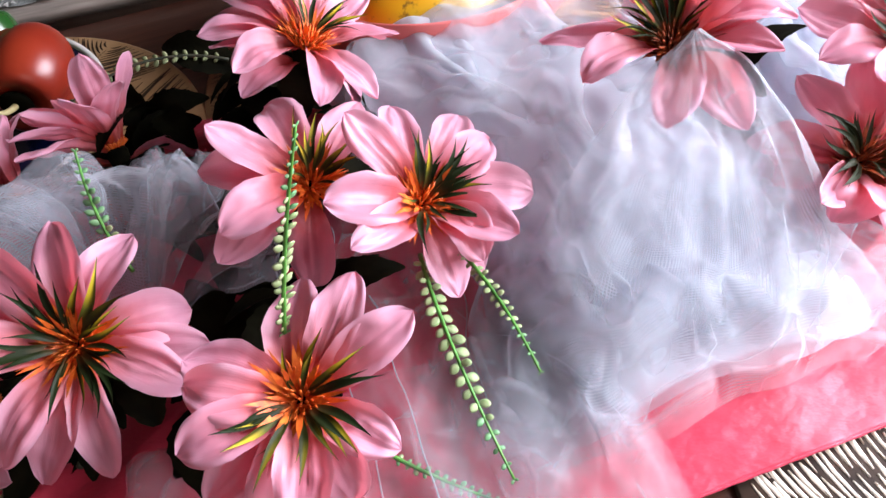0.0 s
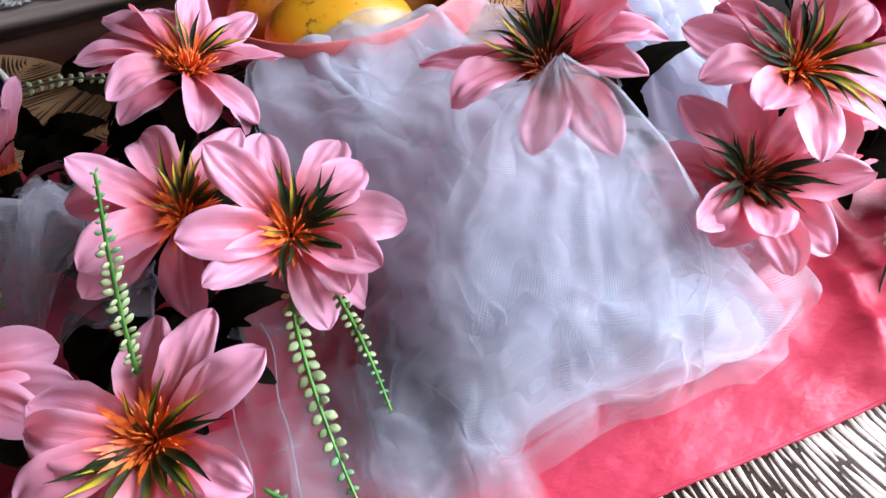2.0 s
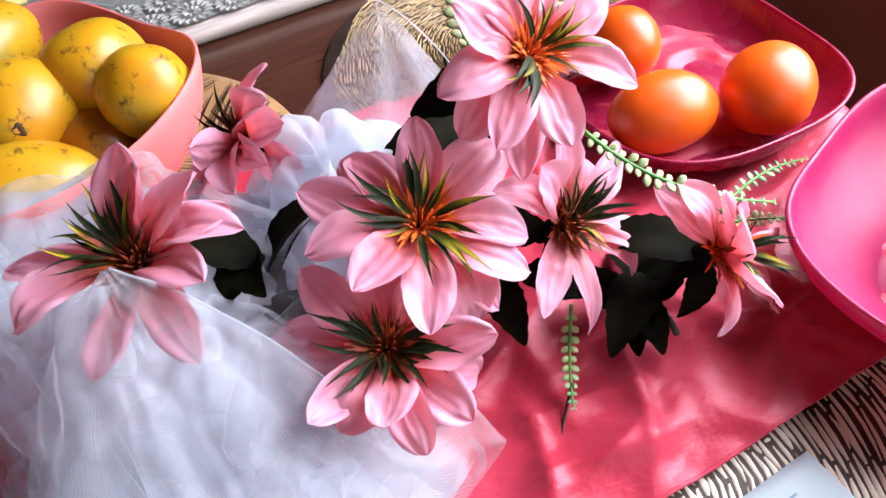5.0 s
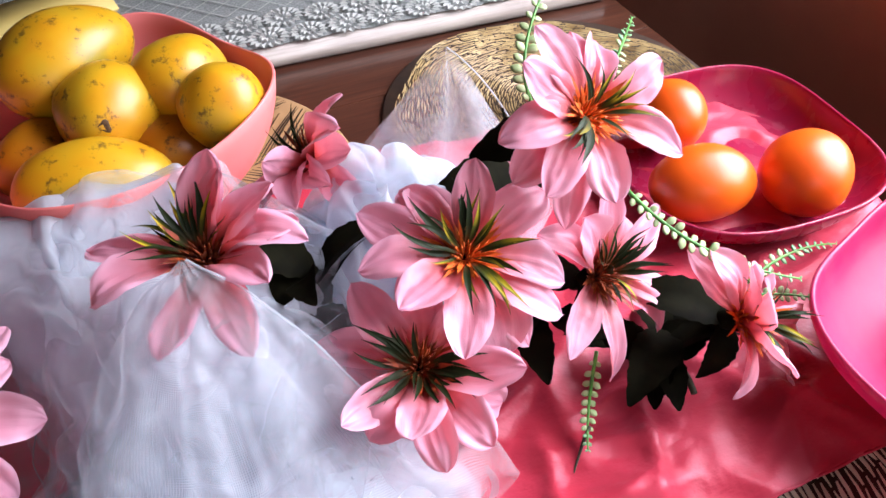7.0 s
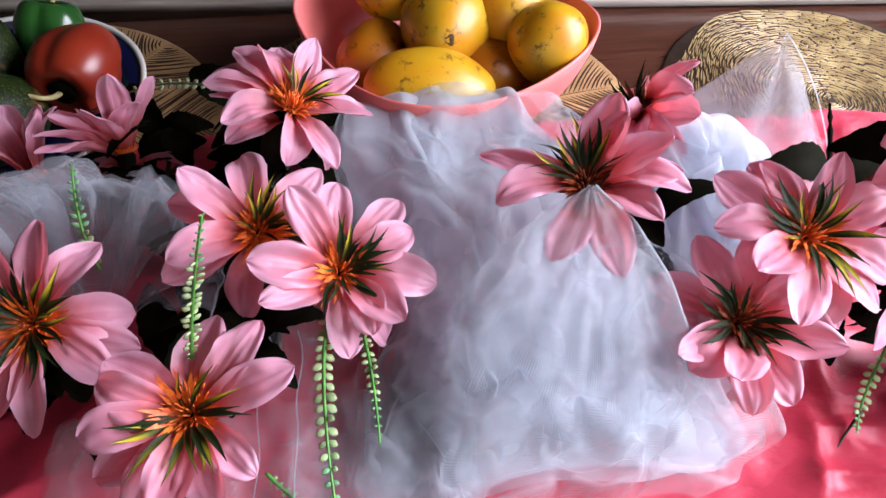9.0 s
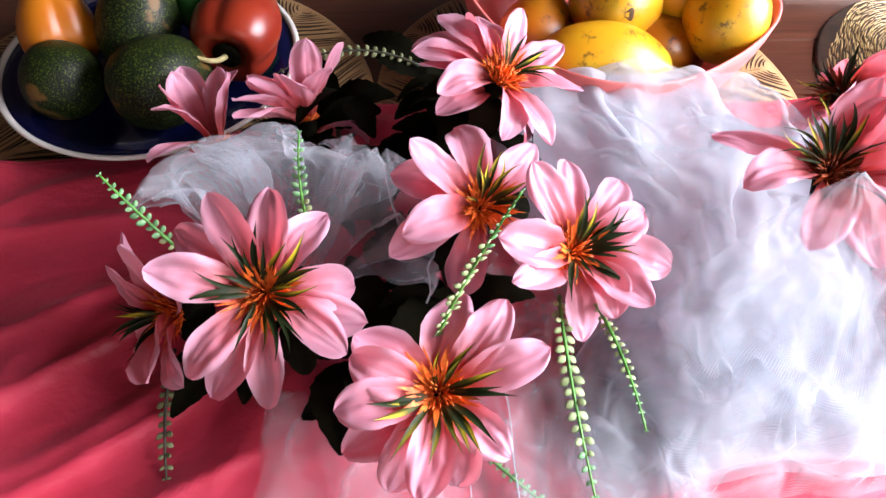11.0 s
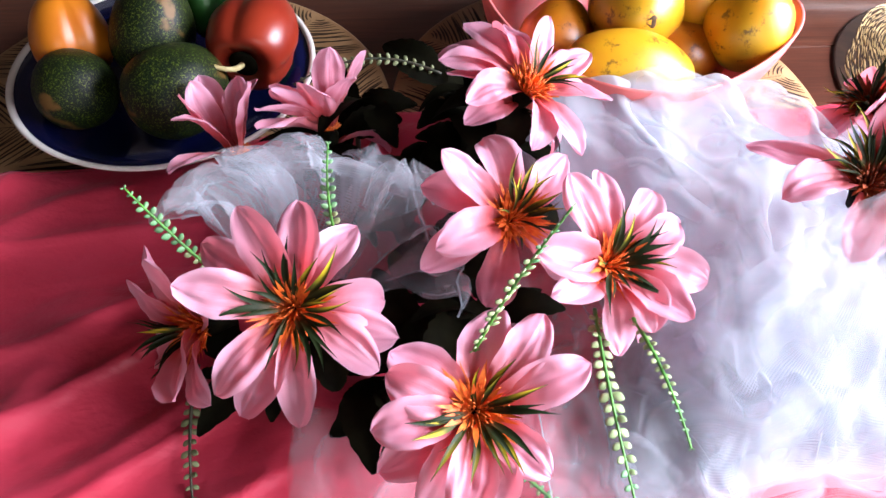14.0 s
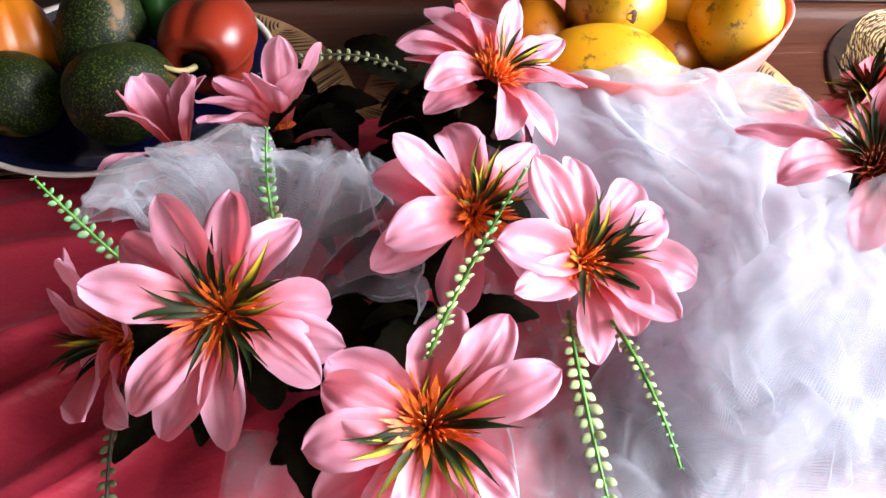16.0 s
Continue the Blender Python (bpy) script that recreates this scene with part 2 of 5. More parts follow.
BOARD = simple("pale_board", (0.22, 0.185, 0.16), (0.33, 0.29, 0.25), 14.0, 0.5, 0.2, 0.001, 6.0, (1.0, 12.0, 12.0))
LACE = simple("lace_thread", (0.38, 0.40, 0.37), (0.52, 0.54, 0.51), 300.0, 0.7, 0.5)
LACE_BACK = simple("lace_cloth", (0.20, 0.22, 0.21), (0.34, 0.36, 0.35), 400.0, 0.8, 0.4)
BROWN = simple("brown_panel", (0.32, 0.110, 0.065), (0.40, 0.150, 0.090), 4.0, 0.55, 0.2)
PAPER = simple("pale_paper", (0.36, 0.45, 0.49), (0.44, 0.52, 0.56), 20.0, 0.7, 0.1)
INK = simple("grey_ink", (0.16, 0.25, 0.33), (0.22, 0.31, 0.38), 200.0, 0.8, 0.0)
WALL = simple("cream_wall", (0.30, 0.27, 0.25), (0.36, 0.33, 0.30), 3.0, 0.8, 0.2)
FLOOR = simple("floor_tile", (0.16, 0.065, 0.045), (0.22, 0.095, 0.065), 4.0, 0.5, 0.2)
YELLOW = simple("yellow_card", (0.62, 0.46, 0.13), (0.70, 0.54, 0.18), 12.0, 0.6, 0.1)


# ---- building helpers ----
def thing(name, place, label, category, group="", kind=""):
    ob = new(name)
    ob.empty_display_size = 0.02
    ob.matrix_world = place if isinstance(place, Matrix) else Matrix.Translation(place)
    return tagged(ob, label, category, group, kind)


def mesh_of(name, bm, material, smooth=True):
    me = bpy.data.meshes.new(name)
    bm.to_mesh(me)
    bm.free()
    me.materials.append(material)
    if smooth:
        me.shade_smooth()
    return me


def part(name, bm, material, parent=None, label="", smooth=True, m=None):
    ob = new(name, mesh_of(name, bm, material, smooth) if isinstance(bm, bmesh.types.BMesh) else bm)
    ob.parent = parent
    if m is not None:
        ob.matrix_local = m
    return tagged(ob, label)


def sheet(nu, nv, place, thick=0.0):
    """A grid of nu by nv cells; place(u, v) gives the corner, u and v from 0 to 1. UVs follow u and v."""
    bm = bmesh.new()
    uv = bm.loops.layers.uv.new("UVMap")
    vs = [[bm.verts.new(place(i / nu, j / nv)) for j in range(nv + 1)] for i in range(nu + 1)]
    for i in range(nu):
        for j in range(nv):
            f = bm.faces.new((vs[i][j], vs[i + 1][j], vs[i + 1][j + 1], vs[i][j + 1]))
            for loop, (a, c) in zip(f.loops, ((i, j), (i + 1, j), (i + 1, j + 1), (i, j + 1))):
                loop[uv].uv = (a / nu, c / nv)
    if thick:
        bm.normal_update()
        bmesh.ops.solidify(bm, geom=bm.faces[:], thickness=thick)
    return bm


def lathe(profile, n=64, warp=None):
    """Turns (radius, height) pairs round z. warp(a, r, z) may shift each point."""
    bm = bmesh.new()
    rings = []
    for r, z in profile:
        ring = []
        for k in range(n):
            a = 2 * math.pi * k / n
            ring.append(bm.verts.new(warp(a, r, z) if warp else (r * math.cos(a), r * math.sin(a), z)))
        rings.append(ring)
    for p, q in zip(rings, rings[1:]):
        for k in range(n):
            bm.faces.new((p[k], p[(k + 1) % n], q[(k + 1) % n], q[k]))
    if profile[0] == profile[-1]:
        pass
    else:
        bm.faces.new(rings[0][::-1])
        bm.faces.new(rings[-1])
    bmesh.ops.remove_doubles(bm, verts=bm.verts[:], dist=1e-6)
    bmesh.ops.recalc_face_normals(bm, faces=bm.faces[:])
    return bm


def box(x0, y0, z0, x1, y1, z1, bevel=0.002):
    bm = bmesh.new()
    bmesh.ops.create_cube(bm, size=1.0)
    bmesh.ops.scale(bm, vec=(x1 - x0, y1 - y0, z1 - z0), verts=bm.verts[:])
    bmesh.ops.translate(bm, vec=((x0 + x1) / 2, (y0 + y1) / 2, (z0 + z1) / 2), verts=bm.verts[:])
    if bevel:
        bmesh.ops.bevel(bm, geom=bm.edges[:], offset=bevel, segments=2, affect="EDGES")
    return bm


def tube(path, radius, n=6):
    """A rod along a list of points; radius(s) with s from 0 to 1."""
    bm = bmesh.new()
    rings, count = [], len(path) - 1
    for i, p in enumerate(path):
        ahead = (path[min(i + 1, count)] - path[max(i - 1, 0)]).normalized()
        side = ahead.cross(Vector((0.31, 0.17, 0.93))).normalized()
        up = side.cross(ahead)
        r = radius(i / count)
        rings.append([bm.verts.new(p + r * (math.cos(2 * math.pi * k / n) * side + math.sin(2 * math.pi * k / n) * up)) for k in range(n)])
    for p, q in zip(rings, rings[1:]):
        for k in range(n):
            bm.faces.new((p[k], p[(k + 1) % n], q[(k + 1) % n], q[k]))
    bm.faces.new(rings[0][::-1])
    bm.faces.new(rings[-1])
    return bm


def bezier(a, b, c, n):
    return [(1 - s) ** 2 * a + 2 * s * (1 - s) * b + s * s * c for s in (i / n for i in range(n + 1))]


def smooth_step(x, a, b):
    t = min(1.0, max(0.0, (x - a) / (b - a)))
    return t * t * (3 - 2 * t)


def lerp_table(x, table):
    for (a, p), (b, q) in zip(table, table[1:]):
        if x <= b:
            s = smooth_step(x, a, b)
            return p + (q - p) * s
    return table[-1][1]


# ---- room ----
def room():
    plain = "plain dull brown room wall"
    for name, pieces in (("wall_north", [(-2.4, 2.2, -0.75, 1.58, 2.3, 1.9)]), ("wall_south", [(-2.4, -2.1, -0.75, 1.58, -2.0, 1.9)]), ("wall_west", [(-2.5, -2.1, -0.75, -2.4, 2.3, 1.9)]),
                         ("wall_east", [(1.29, -2.0, -0.75, 1.58, -0.54, 1.9), (1.29, 0.64, -0.75, 1.58, 2.2, 1.9), (1.29, -0.54, -0.75, 1.58, 0.64, 0.07), (1.29, -0.54, 1.05, 1.58, 0.64, 1.9)])):
        wall = bmesh.new()
        for x0, y0, z0, x1, y1, z1 in pieces:
            made = bmesh.ops.create_cube(wall, size=1.0)["verts"]
            bmesh.ops.scale(wall, vec=(x1 - x0, y1 - y0, z1 - z0), verts=made)
            bmesh.ops.translate(wall, vec=((x0 + x1) / 2, (y0 + y1) / 2, (z0 + z1) / 2), verts=made)
        tagged(part(name, wall, BROWN if name == "wall_east" else WALL, smooth=False), plain, "wall", kind="structure")
    tagged(part("floor", box(-2.4, -2.0, -0.80, 1.29, 2.2, -0.75, bevel=0), FLOOR, smooth=False), "brown tiled room floor", "floor", kind="structure")
    tagged(part("ceiling", box(-2.4, -2.0, 1.9, 1.29, 2.2, 1.95, bevel=0), WALL, smooth=False), "plain cream room ceiling", "ceiling", kind="structure")
    w = thing("window_1", (1.51, 0.05, 0.56), "plain white window frame in the wall", "window", kind="structure")
    for y0, z0, y1, z1 in ((-0.588, -0.488, 0.588, -0.450), (-0.588, 0.450, 0.588, 0.488), (-0.588, -0.450, -0.550, 0.450), (0.550, -0.450, 0.588, 0.450)):
        part("window_frame", box(0, y0, z0, 0.05, y1, z1, 0.003), WHITE_GLAZE, w, smooth=False)


room()


def low_cabinet():
    """The brown cabinet that stands past the table's end."""
    t = thing("low_cabinet", (0.85, 0.75, -0.75), "smooth reddish brown low cabinet beside the table", "cabinet")
    part("board", box(0.0, -0.56, 0.0, 0.30, 0.90, 0.82, 0.006), BROWN, t, smooth=False)
    part("top", box(-0.006, -0.566, 0.82, 0.306, 0.906, 0.84, 0.005), BROWN, t, smooth=False)


low_cabinet()


def dining_table():
    t = thing("dining_table", (0, 0, -0.74), "dark red-brown polished wooden dining table", "table")
    for k in range(9):
        y0 = -0.36 + k * 0.1165
        part("plank", box(-1.0, y0, 0.70, 0.695, y0 + 0.1157, 0.74, 0.0012), WOOD, t, smooth=False)
    for x in (-0.9, 0.64):
        for y in (-0.28, 0.6):
            part("leg", box(x - 0.035, y - 0.035, 0.01, x + 0.035, y + 0.035, 0.70, 0.006), WOOD, t, smooth=False)
    t.location.z = -0.7405


dining_table()


def pale_shelf():
    t = thing("side_shelf", (0, 0, 0), "pale wooden shelf board behind the table", "shelf")
    t.rotation_euler.z = radians(-3.7)
    part("board", box(-1.2, 0.686, 0.001, 0.64, 1.5, 0.0185, 0.003), BOARD, t)
    part("support", box(-1.1, 0.80, -0.748, 0.60, 1.45, 0.001, 0.004), BOARD, t)


pale_shelf()


def rosette():
    bm = bmesh.new()
    def leaf(a, r0, r1, w, z):
        d, s = Vector((math.cos(a), math.sin(a), 0)), Vector((-math.sin(a), math.cos(a), 0))
        pts = [d * r0 + Vector((0, 0, z)), d * (r0 * 0.4 + r1 * 0.6) + s * w + Vector((0, 0, z + 0.0012)), d * r1 + Vector((0, 0, z)), d * (r0 * 0.4 + r1 * 0.6) - s * w + Vector((0, 0, z + 0.0012))]
        bm.faces.new([bm.verts.new(p) for p in pts])
    for k in range(16):
        leaf(2 * math.pi * k / 16, 0.0090, 0.0185, 0.0030, 0.0012)
    for k in range(9):
        leaf(2 * math.pi * k / 9, 0.002, 0.0085, 0.0020, 0.0018)
    return mesh_of("rosette", bm, LACE, False)


def lace_runner():
    t = thing("lace_runner", (0, 0, 0.0190), "grey-white lace runner with flower border on the shelf", "lace cloth")
    t.rotation_euler.z = radians(-3.7)
    part("cloth", sheet(80, 24, lambda u, v: (-1.15 + 1.78 * u, 0.694 + 0.74 * v + 0.006 * abs(math.sin(u * 1.78 / 0.037 * math.pi / 1)) * (v == 0), 0.002 + 0.0015 * noise.noise((u * 30, v * 12, 3)))), LACE_BACK, t)
    me = rosette()
    k = 0
    for row, y in enumerate((0.712, 0.752)):
        for i in range(39):
            part("rosette", me, LACE, t, m=pose(-1.1 + 0.0435 * i + 0.0217 * row, y + 0.002 * math.sin(i * 1.7), 0.0035, 0, 0, 11 * i) @ Matrix.Scale(1.22 + 0.06 * math.sin(i * 2.3), 4))
    bars = bmesh.new()
    for i in range(70):
        for s in (1, -1):
            x = -1.15 + 0.034 * i
            a, b = Vector((x, 0.780, 0.0042)), Vector((x + s * 0.22, 1.00, 0.0042))
            if not -1.15 < b.x < 0.62 or a.x > 0.62:
                continue
            o = Vector((0.0012, 0, 0))
            bars.faces.new([bars.verts.new(p) for p in (a - o, a + o, b + o, b - o)])
    part("netting", bars, LACE, t, smooth=False)


lace_runner()


def yellow_folder():
    t = thing("card_folder", pose(0.02, 0.86, 0.0235, 0, 0, 12), "dull yellow card folder lying on the lace", "folder")
    part("cover", box(-0.12, -0.05, 0.0, 0.12, 0.05, 0.006, 0.002), YELLOW, t)


yellow_folder()


# ---- placemats ----
def placemat(place, radius, spin, label, straw=None, width=1.0, knot=(0.0, 0.0), long=1.0, row=0.0042):
    t = thing("placemat", Matrix.Translation((*place, 0.0002)) @ pose(0, 0, 0, 0, 0, spin), label, "placemat", "woven placemats")
    part("backing", lathe([(0.0, 0.0), (radius - 0.002, 0.0), (radius, 0.0015), (radius - 0.002, 0.003), (0.0, 0.003)], 72), MAT_BASE, t)
    rng = random.Random(int(place[0] * 1000) + 7)
    verts, faces = [], []
    r, ring = 0.004, 0
    while r < radius - 0.004 + math.hypot(*knot):
        a, ring = rng.random(), ring + 1
        end = a + 2 * math.pi
        while a < end - 0.01:
            arc = min(rng.uniform(0.010, 0.030) * long / max(r, 0.006), 2.0, end - a)
            gap = rng.uniform(0.002, 0.005) / max(r, 0.006)
            w, wob = rng.uniform(0.0009, 0.0017) * width, rng.uniform(-0.0011, 0.0011)
            mid = a + arc * 0.5
            lean = 0.12 * math.sin(3 * mid + 0.4) * (knot == (0.0, 0.0))
            if math.hypot((r + 0.003) * math.cos(mid) + knot[0], (r + 0.003) * math.sin(mid) + knot[1]) > radius - 0.004:
                a += arc
                continue
            first = len(verts)
            for k in range(5):
                s = k / 4
                aa = a + (arc - gap * 0.6) * s
                rr = r + lean * (s - 0.5) * (arc - gap) * r + wob * math.sin(s * 3.1) + 0.006 * (r / radius) * math.sin(3 * aa + 0.5) + 0.003 * math.sin(7 * aa + r * 60) * (r / radius)
                ww = w * (0.25 + 0.75 * math.sin(math.pi * (0.06 + 0.88 * s)))
                c, n = math.cos(aa), math.sin(aa)
                for dr, z in ((-ww, 0.0028), (0, 0.0028 + 0.0012), (ww, 0.0028)):
                    verts.append(((rr + dr) * c + knot[0], (rr + dr) * n + knot[1], z))
                if k:
                    b = first + 3 * k
                    faces += [(b - 3, b, b + 1, b - 2), (b - 2, b + 1, b + 2, b - 1)]
            a += arc
        r += row
    me = bpy.data.meshes.new("weave")
    me.from_pydata(verts, [], faces)
    me.materials.append(straw or STRAW)
    me.shade_smooth()
    ob = part("weave", me, STRAW, t)
    ob["kind"] = "stuff"
    return t


def leaf_mat(place, radius, spin, label, leaves=8):
    """A flat tan mat of leaf shapes side by side, each with a rib and slanting slits."""
    t = thing("placemat", Matrix.Translation((*place, 0.0002)) @ pose(0, 0, 0, 0, 0, spin), label, "placemat", "woven placemats")
    part("backing", lathe([(0.0, 0.0), (radius - 0.002, 0.0), (radius, 0.0012), (radius - 0.002, 0.0024), (0.0, 0.0024)], 96), TAN, t)
    rng = random.Random(int(place[0] * 1000) + 3)
    half = math.pi / leaves
    for k in range(leaves):
        bm = bmesh.new()
        turn = 2 * half * k
        def strip(x0, y0, x1, y1, w, bow):
            dx, dy = x1 - x0, y1 - y0
            l = math.hypot(dx, dy)
            nx, ny = -dy / l, dx / l
            rows = []
            for i in range(6):
                s = i / 5
                ww = w * math.sin(math.pi * (0.08 + 0.86 * s)) ** 0.7
                px, py = x0 + dx * s + nx * bow * math.sin(math.pi * s), y0 + dy * s + ny * bow * math.sin(math.pi * s)
                rows.append([bm.verts.new((px + nx * q * ww, py + ny * q * ww, 0.0028)) for q in (-1, 1)])
            for p, q in zip(rows, rows[1:]):
                bm.faces.new((p[0], q[0], q[1], p[1]))
        r = 0.28 * radius
        while r < radius * 0.97:
            for side in (-1, 1):
                x, y = r, side * 0.0028
                way = 0.80 + rng.uniform(-0.06, 0.06)
                l = 0.0
                while l < 0.09:
                    l += 0.002
                    qx, qy = x + l * math.cos(way), y + side * l * math.sin(way)
                    if abs(math.atan2(qy, qx)) > half - 0.0035 / math.hypot(qx, qy) or math.hypot(qx, qy) > radius - 0.006:
                        break
                if l > 0.006:
                    strip(x, y, x + l * math.cos(way), y + side * l * math.sin(way), rng.uniform(0.0007, 0.0012), side * 0.0016)
            r += rng.uniform(0.0042, 0.0056)
        strip(0.18 * radius, 0.0, 0.92 * radius, 0.0, 0.0005, 0.002)
        part("leaf_panel", bm, MAT_BASE, t, "slits of one leaf shape", m=pose(0, 0, 0, 0, 0, math.degrees(turn)))


leaf_mat((0.130, 0.488), 0.198, 11, "round tan cut-leaf placemat under the coral fruit bowl")
placemat((0.525, 0.482), 0.166, 75, "round golden woven placemat with dark gaps", None, 0.62, (0.0, 0.0), 0.9, 0.0024)
leaf_mat((-0.262, 0.492), 0.195, 4, "round tan cut-leaf placemat under the blue plate")
placemat((0.365, 0.032), 0.214, 0, "round pale woven placemat half covered by pink cloth", PALE_STRAW, 1.45, (0.014, 0.046), 2.2)


# ---- pink runner ----
def ridge(p):
    return 1 - 3.2 * abs(noise.noise(p))


CREASES = [(0.36, 0.20, 205, 0.11, 0.0100), (0.42, 0.17, 245, 0.09, 0.0095), (0.34, 0.16, 262, 0.08, 0.0100), (0.47, 0.15, 320, 0.10, 0.0075), (0.52, 0.19, 250, 0.12, 0.0070), (0.36, 0.132, -40, 0.045, 0.0080), (0.40, 0.12, 190, 0.10, 0.0065), (0.46, 0.10, 25, 0.07, 0.0060),
           (-0.18, 0.30, 196, 0.34, 0.0100), (-0.20, 0.26, 205, 0.36, 0.0110), (-0.17, 0.21, 212, 0.36, 0.0100), (-0.14, 0.16, 208, 0.32, 0.0090), (-0.22, 0.36, 188, 0.30, 0.0080), (-0.10, 0.10, 214, 0.30, 0.0090)]


def runner_height(x, y):
    z = 0.0075 + 0.0022 * noise.noise((x * 9, y * 16, 0.3)) + 0.0016 * noise.noise((x * 22 + y * 14, y * 30, 4.0))
    for cx, cy, way, reach, tall in CREASES:
        a = radians(way)
        along = (x - cx) * math.cos(a) + (y - cy) * math.sin(a)
        off = -(x - cx) * math.sin(a) + (y - cy) * math.cos(a) + 0.012 * noise.noise((along * 14, cx * 9, cy * 9))
        if -0.03 < along < reach + 0.03:
            fade = smooth_step(along, -0.03, 0.03) * (1 - smooth_step(along, reach - 0.05, reach + 0.03))
            z += tall * fade * (math.exp(-abs(off) / 0.007) if off > 0 else math.exp(-abs(off) / 0.016))
    z += 0.0045 * max(0.0, ridge((x * 9 + 2, y * 12 - x * 5, 1.5))) * smooth_step(abs(x - 0.12), 0.12, 0.25)
    z += 0.0055 * max(0.0, ridge((x * 16 + y * 10, y * 20 - x * 6, 7.0))) * smooth_step(x, 0.28, 0.36)
    return max(z, 0.0066)


def runner():
    def place(u, v):
        x = -0.95 + 1.635 * u
        front = 0.080 + 0.004 * noise.noise((x * 6, 0, 1)) - 0.26 * smooth_step(-x, 0.02, 0.3)
        back = lerp_table(x, [(-0.9, 0.40), (-0.39, 0.417), (-0.25, 0.428), (-0.09, 0.478), (0.2, 0.47), (0.73, 0.44)])
        y = front + (back - front) * v
        return (x, y, runner_height(x, y))
    t = thing("table_runner", (0, 0, 0), "rose pink satin table runner with soft creases", "table runner")
    part("cloth", sheet(480, 190, place, -0.0012), CLOTH, t)
    for edge in (0.0, 1.0):
        part("hem", tube([Vector(place(u / 240, edge)) + Vector((0, 0, 0.0004)) for u in range(241)], lambda s: 0.0011 + 0.0002 * math.sin(s * 900), 6), CLOTH, t)


runner()


# ---- tulle ----
def ridged(p, scale, seed):
    return 1.0 - abs(noise.noise((p[0] * scale + seed, p[1] * scale - seed, seed * 0.37))) * 2.0


LEFT = [(0.10, 0.088), (0.15, 0.066), (0.195, 0.068), (0.235, 0.078), (0.28, 0.066), (0.33, 0.046), (0.38, 0.032), (0.44, 0.030)]
RIGHT = [(0.10, 0.225), (0.125, 0.275), (0.15, 0.312), (0.21, 0.300), (0.27, 0.285), (0.34, 0.275), (0.38, 0.240), (0.44, 0.205)]
CREST = [(0.10, 0.008), (0.125, 0.026), (0.165, 0.062), (0.22, 0.092), (0.28, 0.108), (0.34, 0.097), (0.39, 0.091), (0.42, 0.091), (0.44, 0.088)]


def crumpled(x, y, amount, scale, seed):
    """Shifts a point of a sheet so that the sheet folds over itself in soft creases."""
    a = noise.noise((x * scale, y * scale, seed)) + 0.4 * noise.noise((x * scale * 2.3, y * scale * 2.3, seed + 3))
    b = noise.noise((x * scale + 31, y * scale - 17, seed)) + 0.4 * noise.noise((x * scale * 2.3 + 11, y * scale * 2.3, seed + 5))
    c = noise.noise((x * scale * 1.1 - 7, y * scale * 1.1 + 5, seed + 1))
    return amount * a, amount * b, amount * c


